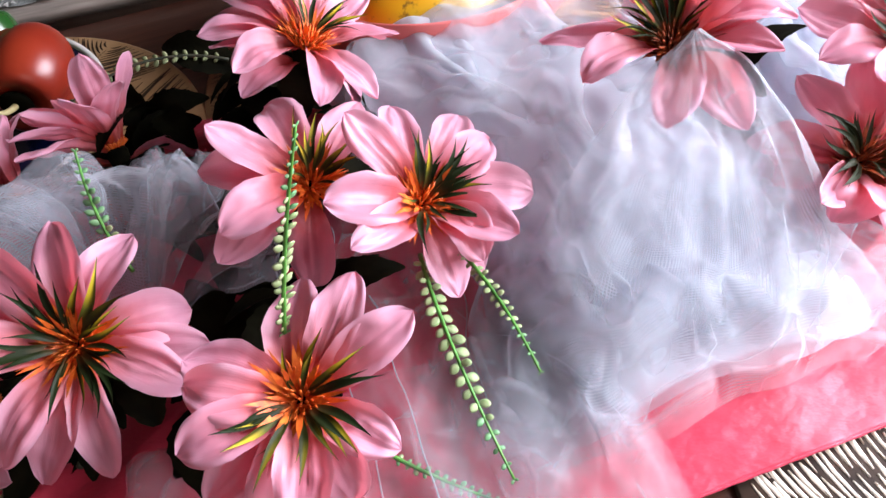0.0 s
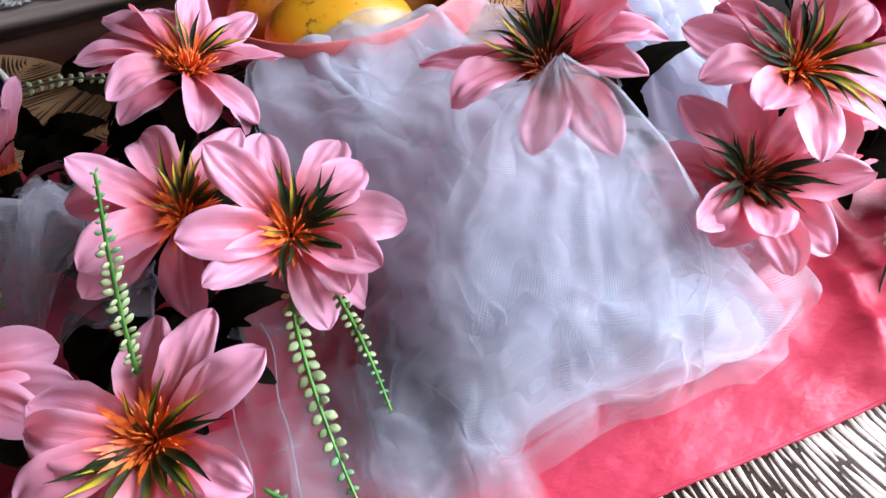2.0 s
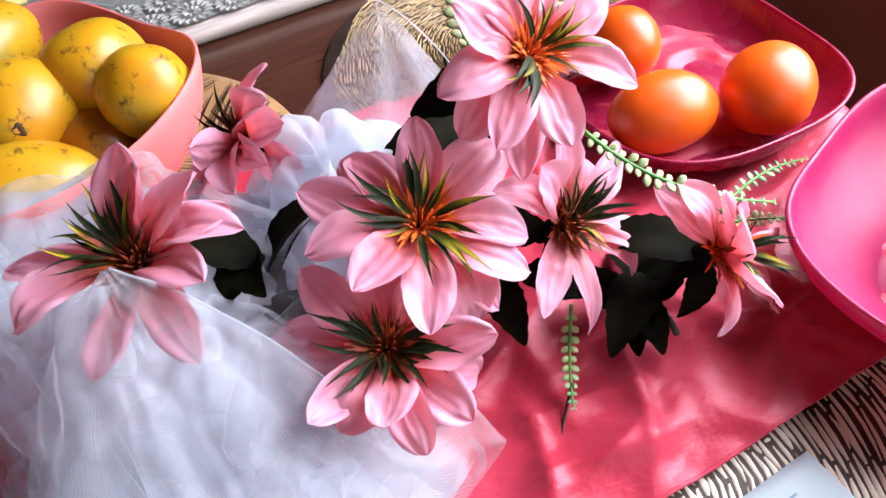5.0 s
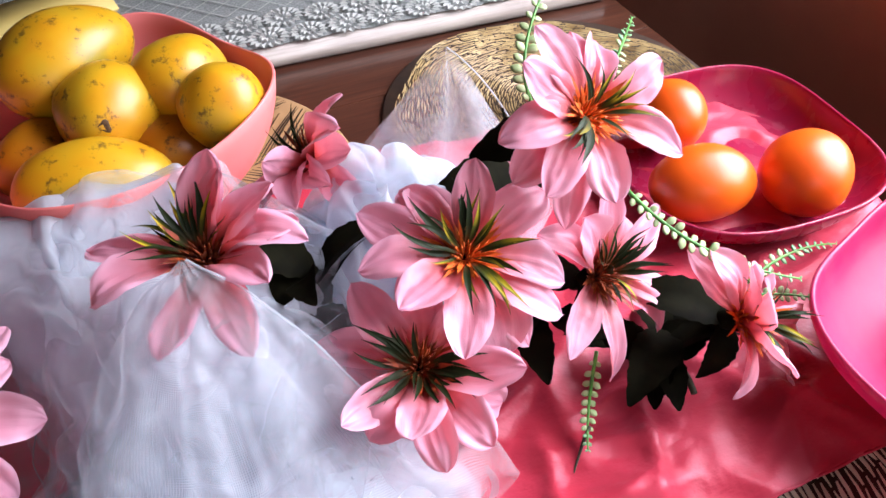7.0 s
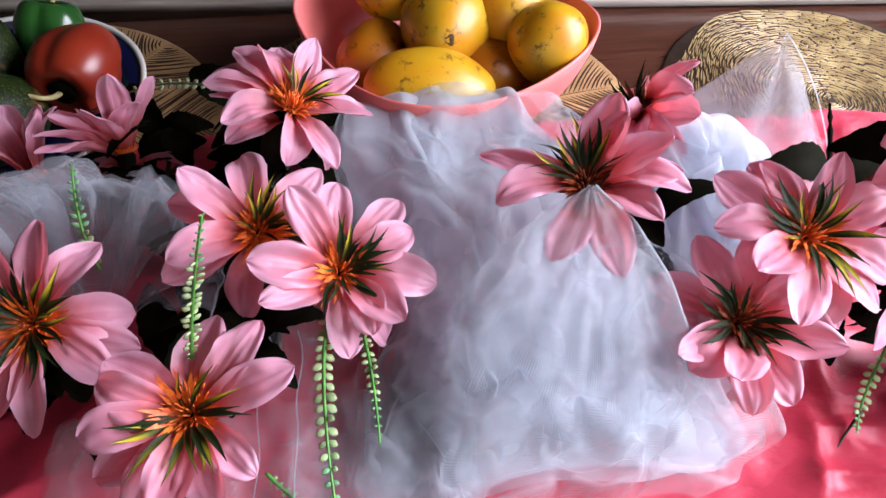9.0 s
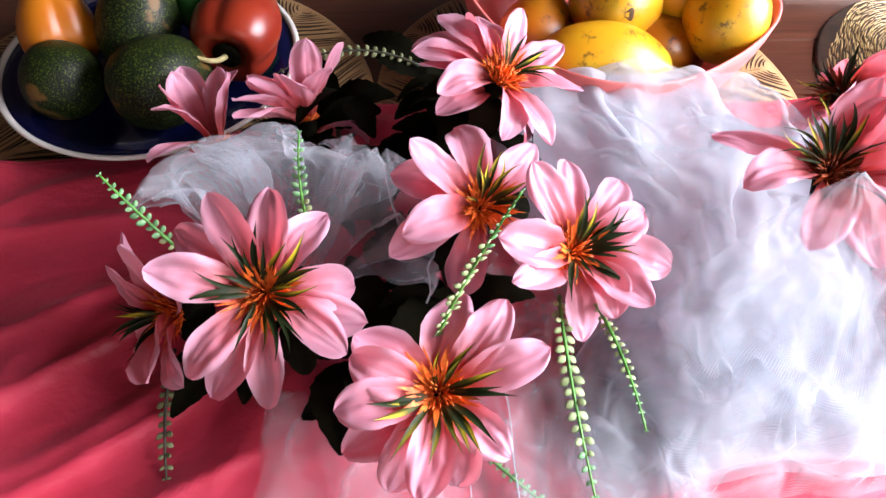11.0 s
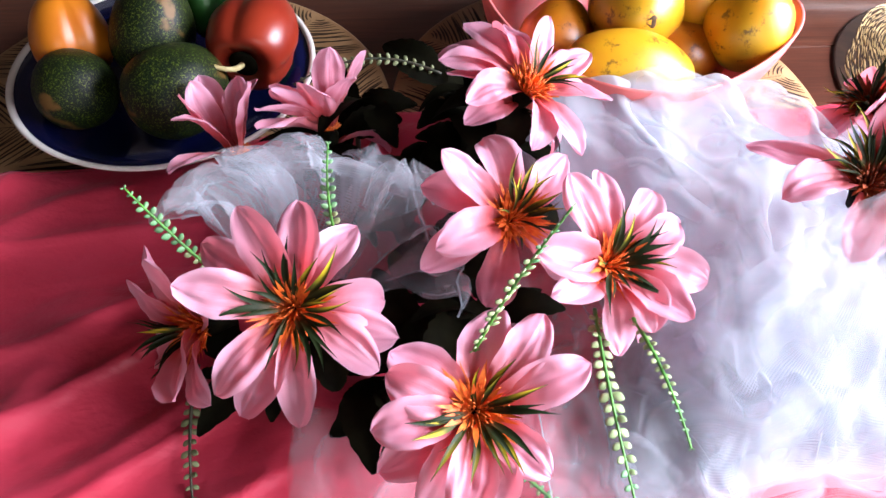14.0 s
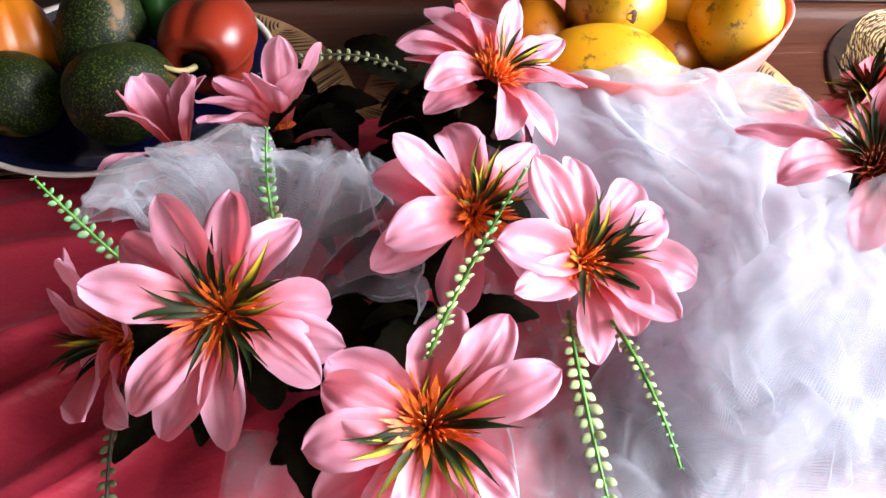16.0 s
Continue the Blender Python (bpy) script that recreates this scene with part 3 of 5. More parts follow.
def buckle(nu, nv, place, wide, long, seed, steps=140, room_up=0.02, held=0.012, fine=4):
    """Lets a sheet that is too large for its place settle into folds, on nu by nv cells, each then split into fine by fine.
    wide(u, v), long(u, v): its excess of cloth along u and v."""
    rng = np.random.default_rng(seed)
    p = np.array([[place(i / nu, j / nv) for j in range(nv + 1)] for i in range(nu + 1)], float)
    home = p.copy()
    uu, vv = np.meshgrid(np.linspace(0, 1, nu + 1), np.linspace(0, 1, nv + 1), indexing="ij")
    eu, ev = np.vectorize(wide)(uu, vv), np.vectorize(long)(uu, vv)
    edge = np.minimum(np.minimum(uu, 1 - uu), np.minimum(vv, 1 - vv))
    pull = np.where(edge < 1e-6, 0.4, held)[..., None]
    p += rng.normal(0, 0.0016, p.shape)
    links = []
    for du, dv, w in ((1, 0, 0.9), (0, 1, 0.9), (1, 1, 0.6), (1, -1, 0.6), (2, 0, 0.12), (0, 2, 0.12)):
        ka, kb = (slice(0, nu + 1 - du), slice(max(0, -dv), nv + 1 - max(0, dv))), (slice(du, nu + 1), slice(max(0, dv), nv + 1 + min(0, dv)))
        grow = np.sqrt(((eu[ka] * du) ** 2 + (ev[ka] * dv) ** 2) / (du * du + dv * dv))
        links.append((ka, kb, np.linalg.norm(home[kb] - home[ka], axis=-1) * grow, w))
    last = p.copy()
    for step in range(steps):
        p, last = p + (p - last) * 0.86 - np.array((0, 0, 0.00003)), p
        for sweep in range(4):
            move, count = np.zeros_like(p), np.zeros(p.shape[:2])
            for ka, kb, rest, w in links:
                d = p[kb] - p[ka]
                l = np.linalg.norm(d, axis=-1) + 1e-9
                c = (0.5 * w * (l - rest) / l)[..., None] * d
                move[ka] += c
                move[kb] -= c
                count[ka] += 1
                count[kb] += 1
            p = p + move / np.maximum(count, 1)[..., None] * 1.6
        p += (home - p) * pull
        p[..., 2] = np.clip(p[..., 2], home[..., 2] - 0.006, home[..., 2] + room_up)
    def finer(q):
        ends = np.concatenate((2 * q[:1] - q[1:2], q, 2 * q[-1:] - q[-2:-1]))
        a, b, c, d = ends[:-3], ends[1:-2], ends[2:-1], ends[3:]
        rows = []
        for k in range(fine):
            s = k / fine
            rows.append(b + 0.5 * s * (0.7 * (c - a) + s * (2 * 0.7 * a + (0.7 - 6) * b + (6 - 2 * 0.7) * c - 0.7 * d + s * (-0.7 * a + (4 - 0.7) * b + (0.7 - 4) * c + 0.7 * d))))
        return np.concatenate((np.stack(rows, 1).reshape(-1, *q.shape[1:]), q[-1:]))
    p = finer(finer(p).swapaxes(0, 1)).swapaxes(0, 1)
    return lambda u, v: tuple(p[int(round(u * nu * fine)), int(round(v * nv * fine))])


def heap(x, y):
    """Height of the heaped net over the table."""
    left, right = lerp_table(y, LEFT), lerp_table(y, RIGHT)
    c = 2 * (x - left) / (right - left) - 1
    return 0.013 + lerp_table(y, CREST) * max(0.0, 1 - abs(c) ** (2.8 + 3.2 * smooth_step(y, 0.26, 0.36)))


def main_tulle():
    t = thing("tulle_veil", (0, 0, 0.0), "gathered white tulle netting heaped in soft folds", "tulle")
    def layer(k, spread, lift, y0, y1, material, hem=False, excess=0.3, room_up=0.02):
        def place(u, v):
            y = y0 + (y1 - y0) * v
            left, right = lerp_table(y, LEFT) - spread, lerp_table(y, RIGHT) + spread
            x = left + 0.010 * noise.noise((y * 18, k * 3.1, 0.5)) + (right - left) * u
            c = 2 * u - 1
            pleat = smooth_step(y, 0.26, 0.36)
            dome = max(0.0, 1 - abs(c) ** (2.8 + 3.2 * pleat))
            body = smooth_step(1 - abs(c), 0.0, 0.25) * smooth_step(v, 0.0, 0.08)
            phase = (x - 0.17) * (82 + 22 * math.sin(k * 2.0)) + 2.6 * noise.noise((x * 11, y * 6, k)) + k * 1.3
            dx, dy, dz = crumpled(x, y, 0.009, 15 + 3 * k, k * 5.3 + 2)
            loose = (1 - 0.75 * pleat) * (0.25 + 0.75 * body)
            z = 0.013 + lerp_table(y, CREST) * dome * (0.94 + 0.10 * noise.noise((x * 8, y * 8, k))) + lift
            z += pleat * 0.0048 * math.sin(phase) * dome + 0.6 * dz * loose
            z += pleat * smooth_step(v, 0.82, 1.0) * 0.009 * noise.noise((x * 26, k * 2.7, 3.0))
            z -= 0.010 * smooth_step(v, 0.95, 1.0)
            z = max(z, 0.0135 + max(lift, 0) + 0.002 * noise.noise((x * 40, y * 40, k)))
            frill = smooth_step(v, 0.9, 1.0) * 0.004 * math.sin(phase * 0.8)
            return (x + dx * loose + pleat * 0.005 * math.cos(phase) * body, y + dy * loose * (0.4 + 0.6 * body) + frill + 0.012 * noise.noise((x * 16, k * 2.0, 7.7)), z)
        def wide(u, v):
            return 1 + excess * (1 - 0.7 * smooth_step(v, 0.7, 0.9)) * smooth_step(min(u, 1 - u), 0.0, 0.1) * (0.8 + 0.6 * noise.noise((u * 3, v * 3, k + 0.5)))
        def long(u, v):
            return 1 + excess * smooth_step(v, 0.0, 0.08) * (1 - 0.9 * smooth_step(v, 0.40, 0.70)) * (0.8 + 0.7 * noise.noise((u * 3 + 9, v * 3, k + 0.5)))
        nu, nv = (26, 32) if k else (20, 24)
        place = buckle(nu, nv, place, wide, long, k + 11, room_up=room_up)
        nu, nv = nu * 4, nv * 4
        net = part("layer", sheet(nu, nv, place), material, t)
        if hem:
            part("hem", tube([Vector(place(0.0, v / nv)) + Vector((0, 0, 0.0008)) for v in range(nv + 1)], lambda s: 0.0004, 5), HEM, net)
    layer(0, -0.012, -0.010, 0.132, 0.432, DENSE_TULLE, excess=0.04, room_up=0.007)
    layer(1, -0.002, -0.006, 0.124, 0.432, TULLE, excess=0.08, room_up=0.010)
    layer(3, 0.011, 0.001, 0.110, 0.424, THIN_TULLE, True, 0.19, 0.016)
    def swath(k, x, y, turn, wide, long):
        """A loose fold of net thrown over the heap, its edges showing as fine lines."""
        c, n = math.cos(radians(turn)), math.sin(radians(turn))
        def place(u, v):
            a, b = (u - 0.5) * wide * (0.75 + 0.35 * v), (v - 0.5) * long
            b += 0.10 * long * noise.noise((u * 2.5, k * 3.0, 1.0))
            px, py = x + a * c - b * n + 0.010 * noise.noise((u * 2, v * 2, k + 4.0)), y + a * n + b * c + 0.010 * noise.noise((u * 2, v * 2, k + 8.0))
            py = max(py, 0.095)
            return (px, py, max(0.0145, heap(px, py) + 0.0035 + 0.0012 * (k % 3) + 0.004 * noise.noise((px * 30, py * 30, k))))
        place = buckle(14, 14, place, lambda u, v: 1.16, lambda u, v: 1.16, k + 51, room_up=0.012, steps=110)
        net = part("fold", sheet(56, 56, place), SKIRT_TULLE, t)
        for u, v in ((0, None), (1, None), (None, 0)):
            part("hem", tube([Vector(place(i / 56 if u is None else u, i / 56 if v is None else v)) + Vector((0, 0, 0.0005)) for i in range(57)], lambda s: 0.00022, 4), HEM, net)
    for k, row in enumerate(((0.120, 0.185, 20, 0.08, 0.12), (0.200, 0.160, -15, 0.09, 0.07), (0.250, 0.190, -50, 0.07, 0.09))):
        swath(k, *row)
    def skirt(k, x0, x1, y0, y1):
        def place(u, v):
            x = x0 + (x1 - x0) * u + 0.012 * noise.noise((v * 4, k * 2.0, 1))
            y = y0 + (y1 - y0) * v + 0.010 * noise.noise((u * 4, k * 2.0, 4))
            z = 0.0155 + 0.004 * k + 0.012 * smooth_step(x, 0.02, 0.10) * smooth_step(y, 0.04, 0.14)
            z += 0.0035 * math.sin(x * 150 + 3 * noise.noise((x * 12, y * 7, k))) * smooth_step(y, 0.02, 0.10)
            return (x, y, z)
        place = buckle(14, 20, place, lambda u, v: 1.12, lambda u, v: 1.08, k + 31, room_up=0.012, steps=110)
        part("skirt", sheet(56, 80, place), SKIRT_TULLE, t)
        part("hem", tube([Vector(place(0.0, v / 80)) for v in range(81)], lambda s: 0.0005, 5), HEM, t)
    skirt(0, -0.012, 0.125, 0.030, 0.290)
    skirt(1, 0.012, 0.120, 0.020, 0.250)
    skirt(2, -0.005, 0.080, 0.240, 0.420)


main_tulle()


def draped_net():
    """The corner of net that hangs from a petal tip over the flower's front."""
    t = thing("tulle_net", (0, 0, 0), "loose corner of white net caught on a flower", "tulle")
    tip = Vector((0.192, 0.236, 0.167))
    def place(u, v):
        a = radians(-172 + 136 * u)
        r = 0.002 + 0.105 * v
        x, y = tip.x + r * math.cos(a) * (0.85 + 0.1 * math.sin(u * 9)), tip.y + r * math.sin(a) * 0.92
        across = 2 * (x - lerp_table(y, LEFT)) / (lerp_table(y, RIGHT) - lerp_table(y, LEFT)) - 1
        rest = 0.020 + lerp_table(y, CREST) * max(0.0, 1 - abs(across) ** 2.8) + 0.006 * noise.noise((x * 30, y * 30, 5))
        hang = tip.z - 0.042 * v - 0.075 * v ** 2 + 0.006 * math.sin(u * 26 + v * 3) * v
        return (x, y, max(hang, rest - 0.030 * smooth_step(v, 0.8, 1.0)) + 0.003 * noise.noise((u * 7, v * 6, 2)))
    place = buckle(18, 14, place, lambda u, v: 1.03 + 0.10 * v, lambda u, v: 1.04, 61, room_up=0.007, steps=90)
    part("net", sheet(72, 56, place), VEIL, t)
    part("hem", tube([Vector(place(1.0, v / 56)) for v in range(57)], lambda s: 0.0006, 5), HEM, t)


draped_net()


def ruffle(name, label, centre, width, depth, height, folds, seed, layers=3, material=None):
    """A puffed bunch of tulle: wavy arches one behind another."""
    t = thing(name, (*centre, 0.0), label, "tulle")
    for k in range(layers):
        def place(u, v):
            c = 2 * u - 1
            x = c * width / 2 * (1 + 0.08 * noise.noise((v * 5, seed + k, 1)))
            wave = math.sin(u * folds * 6.3 + k * 1.9 + 2.0 * noise.noise((u * 4, v * 3, seed + k)))
            y = (v - 0.5) * depth + 0.006 * wave * math.sin(math.pi * v)
            arch = (1 - abs(c) ** 2.4) * math.sin(math.pi * (0.06 + 0.86 * v)) ** 0.7
            z = 0.011 + (height - 0.012 * k) * max(arch, 0) * (1 + 0.03 * wave) + 0.004 * (ridged((x, y), 30, seed + 3 * k) - 0.5) * max(arch, 0)
            dx, dy, dz = crumpled(x + centre[0], y + centre[1], 0.016, 17 + 4 * k, seed + 2 * k)
            live = min(1.0, max(arch, 0) * 1.6)
            return (x + 0.6 * dx * live, y + 0.6 * dy * live, max(z + 0.4 * dz * live, 0.011 + 0.001 * k))
        place = buckle(18, 14, place, lambda u, v: 1.22, lambda u, v: 1.12, 91 + k, room_up=0.014, steps=110)
        part("layer", sheet(72, 56, place), DENSE_TULLE if k == 2 else material or THIN_TULLE, t)
    return t


def shell_ruffle():
    """Wide bands of net, box-pleated round a gathered root, so that panels lie double."""
    t = thing("tulle_ruffle", (-0.128, 0.262, 0.030), "puffed white tulle ruffle behind the pink flowers", "tulle")
    for k, (start, sweep, reach, rise, folds, seed) in enumerate(((-24, 170, 0.080, 0.058, 5, 3), (2, 140, 0.060, 0.074, 3, 8))):
        rng = random.Random(seed)
        widths = [rng.uniform(0.6, 1.5) for _ in range(folds)]
        knots = []
        edge = 0.0
        for w in widths:
            step = w / sum(widths)
            back = step * rng.uniform(0.25, 0.55)
            knots += [(edge, 0.0), (edge + step + 0.5 * back, 0.006), (edge + step - 0.5 * back, -0.004)]
            edge += step
        knots.append((1.0, 0.0))
        def place(u, v):
            i = min(int(u * (len(knots) - 1)), len(knots) - 2)
            f = u * (len(knots) - 1) - i
            along = knots[i][0] + (knots[i + 1][0] - knots[i][0]) * f
            lift = knots[i][1] + (knots[i + 1][1] - knots[i][1]) * f
            a = radians(start + sweep * along)
            lean = noise.noise((along * 6, v * 2.0, seed))
            bow = 1 + 0.22 * noise.noise((along * 5, 0.8 * v, seed + 4.0)) + 0.12 * abs(noise.noise((along * 13, v * 5, seed + 9.0)))
            r = 0.018 + (reach * bow + lift) * math.sin(1.65 * v) ** 1.15
            a += 0.55 * lean * math.sin(2.6 * v)
            z = (rise * bow + 1.5 * lift) * math.sin(2.35 * v) + 0.007 * (ridged((along * 0.3, v * 0.1), 26, seed) - 0.4) * v
            return (r * math.cos(a), r * math.sin(a) * 0.92, max(z, -0.012))
        nu = (len(knots) - 1) * 10
        net = part("loop", sheet(nu, 36, place), LOOP_TULLE, t)
        part("hem", tube([Vector(place(u / nu, 1.0)) for u in range(nu + 1)], lambda s: 0.0007, 5), HEM, net)


shell_ruffle()
ruffle("tulle_ruffle", "small white tulle puff between two pink flowers", (0.312, 0.318), 0.15, 0.16, 0.096, 3, 5.0, 4, TULLE)


def flat_net():
    t = thing("tulle_hem", (0, 0, 0), "flat hem of white tulle lying on pink cloth", "tulle")
    for k in range(2):
        def place(u, v):
            x = -0.138 + 0.262 * u + 0.006 * noise.noise((v * 9, k, 1))
            y = -0.02 + 0.215 * v + 0.006 * noise.noise((u * 9, k, 4))
            z = 0.013 + 0.006 * k + 0.004 * math.sin(x * 130 + 2 * noise.noise((x * 10, y * 6, k))) + 0.012 * smooth_step(x, 0.0, 0.08) + 0.010 * max(0, ridged((x, y), 22, 4 + k) - 0.5)
            return (x, y, max(z, 0.0125 + runner_height(x, y) - 0.0075))
        part("layer", sheet(80, 80, place), SKIRT_TULLE, t)


flat_net()


def tulle_cone():
    t = thing("tulle_cone", (0, 0, 0), "upright folded point of white tulle net", "tulle")
    tip = Vector((0.392, 0.411, 0.134))
    for k in range(2):
        def place(u, v):
            a = radians(-178 + 128 * u)
            r = (0.085 + 0.02 * k) * v ** 0.9
            return (tip.x + r * math.cos(a) - 0.012 * v, tip.y + r * math.sin(a) * 1.05 + 0.006 * math.sin(u * 13 + k) * v, tip.z - 0.010 * k - 0.100 * v ** 1.1 + 0.002 * math.sin(u * 15 + k) * v)
        place = buckle(12, 10, place, lambda u, v: 1.01 + 0.02 * v, lambda u, v: 1.0, 97 + k, room_up=0.004, steps=80)
        part("layer", sheet(48, 40, place), THIN_TULLE if k else VEIL, t)
    part("hem", tube(bezier(tip, Vector((0.430, 0.395, 0.100)), Vector((0.440, 0.345, 0.040)), 20), lambda s: 0.0006, 5), HEM, t)


tulle_cone()


# ---- flowers ----
def petal_bm(length, width, elevation, rng):
    """A silk petal from the flower's heart to its tip: folded along the middle, ribbed, with turned edges."""
    el = radians(elevation)
    tip = Vector((length * math.cos(el), 0, length * math.sin(el)))
    base = Vector((0.0035, 0, -0.003))
    lift = 0.0065 + 0.005 * rng.random() - 0.005 * max(0.0, math.sin(el))
    mid = base.lerp(tip, 0.5) + Vector((-0.35 * math.sin(el), 0, 1)).normalized() * lift * 1.8
    twist, fold, side = rng.uniform(-0.5, 0.5), rng.uniform(0.22, 0.85), rng.uniform(-0.18, 0.18)
    edge_seed, curl = rng.random() * 50, rng.choice((-0.007, -0.004, 0.0, 0.003, 0.006))
    ribs, lean, pinch = rng.uniform(0.0006, 0.0016), rng.uniform(-0.22, 0.22), rng.uniform(1.6, 2.3)
    def place(u, v):
        s, c = u, 2 * v - 1
        p = (1 - s) ** 2 * base + 2 * s * (1 - s) * mid + s * s * tip
        d = (2 * (1 - s) * (mid - base) + 2 * s * (tip - mid)).normalized()
        up = Vector((-d.z, 0, d.x))
        if s < 0.58:
            w = 0.46 * width * (0.20 + 0.80 * math.sin(math.pi / 2 * s / 0.58) ** 1.15)
        else:
            w = 0.46 * width * max(0.0, 1 - ((s - 0.58) / 0.42) ** pinch) ** 0.60 + 0.0004
        w *= 1 + 0.06 * noise.noise((s * 7, c * 2, edge_seed)) + 0.02 * noise.noise((s * 40, c, edge_seed)) * abs(c)
        q = c - lean * math.sin(math.pi * s)
        body = math.sin(math.pi * min(1.0, s * 0.94 + 0.04)) ** 0.7
        bend = fold * w * math.sqrt(q * q + 0.004) * (1.15 - 0.95 * s) + ribs * math.cos(q * 7.5) * body * (0.4 + s) * 0.8
        bend += 0.16 * w * max(0.0, abs(c) - 0.72) / 0.28 * math.sin(edge_seed + 5 * s + 2 * c) - 0.0018 * math.exp(-(q / 0.10) ** 2) * body
        rise = bend + twist * w * c * s + 0.0022 * noise.noise((s * 4, c * 1.5, edge_seed)) + 0.0008 * noise.noise((s * 11, c * 4, edge_seed))
        r = p + up * (rise + curl * max(0.0, s - 0.55) ** 2 / 0.2)
        return (r.x, r.y + c * w + side * length * math.sin(math.pi * s) * 0.4, r.z)
    return sheet(22, 16, place)


def spike_mesh(width, bow, hook, material):
    """A lance-shaped sepal of length 1 along x, channelled, with a hooked point."""
    def place(u, v):
        c = 2 * v - 1
        w = 0.5 * width * (0.30 + 0.85 * math.sin(math.pi * min(1.0, u ** 0.85)) ** 1.2) * (1 - u ** 4) + 0.002
        return (0.16 + 0.84 * u, c * w + 0.05 * hook * math.sin(3 * u), bow * math.sin(math.pi * u) + 0.35 * hook * max(0.0, u - 0.72) ** 1.5 + 0.35 * w * abs(c))
    return mesh_of("sepal", sheet(10, 4, place), material)


def stamen_bm(seed, size):
    rng, bm = random.Random(seed), bmesh.new()
    for k in range(90):
        q = math.sqrt((k + 0.5) / 90)
        a, lean = k * 2.39996, q * 0.95
        d = Vector((math.cos(a) * math.sin(lean), math.sin(a) * math.sin(lean), math.cos(lean)))
        root = Vector((math.cos(a), math.sin(a), 0)) * 0.0065 * q
        tip = root + d * size * rng.uniform(0.75, 1.15) + Vector((rng.uniform(-1, 1), rng.uniform(-1, 1), rng.uniform(-1, 1))) * 0.0012
        side = d.cross(Vector((0.2, 0.5, 0.8))).normalized()
        other = d.cross(side)
        ring = [bm.verts.new(root + 0.0010 * (math.cos(b) * side + math.sin(b) * other)) for b in (0, 2.09, 4.19)]
        half = [bm.verts.new(root.lerp(tip, 0.75) + 0.00085 * (math.cos(b) * side + math.sin(b) * other)) for b in (0, 2.09, 4.19)]
        end = bm.verts.new(tip)
        for i in range(3):
            j = (i + 1) % 3
            bm.faces.new((ring[i], ring[j], half[j], half[i]))
            bm.faces.new((half[i], half[j], end))
    return bm


def ray_bm(seed):
    rng, bm = random.Random(seed), bmesh.new()
    for k in range(64):
        a, el, l = k * 0.0982 + rng.uniform(-0.08, 0.08), radians(rng.uniform(16, 58)), rng.uniform(0.014, 0.031)
        d = Vector((math.cos(a) * math.cos(el), math.sin(a) * math.cos(el), math.sin(el)))
        s, w = Vector((-math.sin(a), math.cos(a), 0)), rng.uniform(0.0010, 0.0019)
        p = [d * 0.003 - s * w, d * 0.003 + s * w, d * l * 0.7 + s * w * 0.8, d * l * 0.7 - s * w * 0.8]
        q = [bm.verts.new(x) for x in p]
        bm.faces.new(q)
        bm.faces.new((q[3], q[2], bm.verts.new(d * l - Vector((0, 0, 0.001)))))
    return bm


def leaf_mesh(length, width, seed):
    rng = random.Random(seed)
    def place(u, v):
        c = 2 * v - 1
        saw = 0.86 + 0.14 * abs(math.sin(u * 22))
        w = 0.5 * width * (math.sin(math.pi * min(1, u * 0.96 + 0.02) ** 0.8) ** 0.8) * (saw if abs(c) > 0.9 else 1)
        return (length * u, c * w, 0.18 * length * math.sin(u * 2.4) - 0.9 * length * u * u * 0.25 + 0.25 * w * abs(c))
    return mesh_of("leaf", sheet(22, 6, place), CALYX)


SPIKES = {tone: [spike_mesh(w, b, h, tone) for w, b, h in ((0.086, 0.05, 0.9), (0.074, 0.10, -0.5), (0.060, 0.04, 1.6), (0.082, 0.08, -1.2))] for tone in (SPIKE, GOLD_SPIKE)}
LEAVES = [leaf_mesh(l, w, i) for i, (l, w) in enumerate(((0.050, 0.026), (0.062, 0.030), (0.042, 0.024)))]


def flower_frame(place, normal):
    n = Vector(normal).normalized()
    u = Vector((0, 0, 1)).cross(n).normalized()
    v = n.cross(u)
    m = Matrix((u, v, n)).transposed().to_4x4()
    m.translation = place
    return m


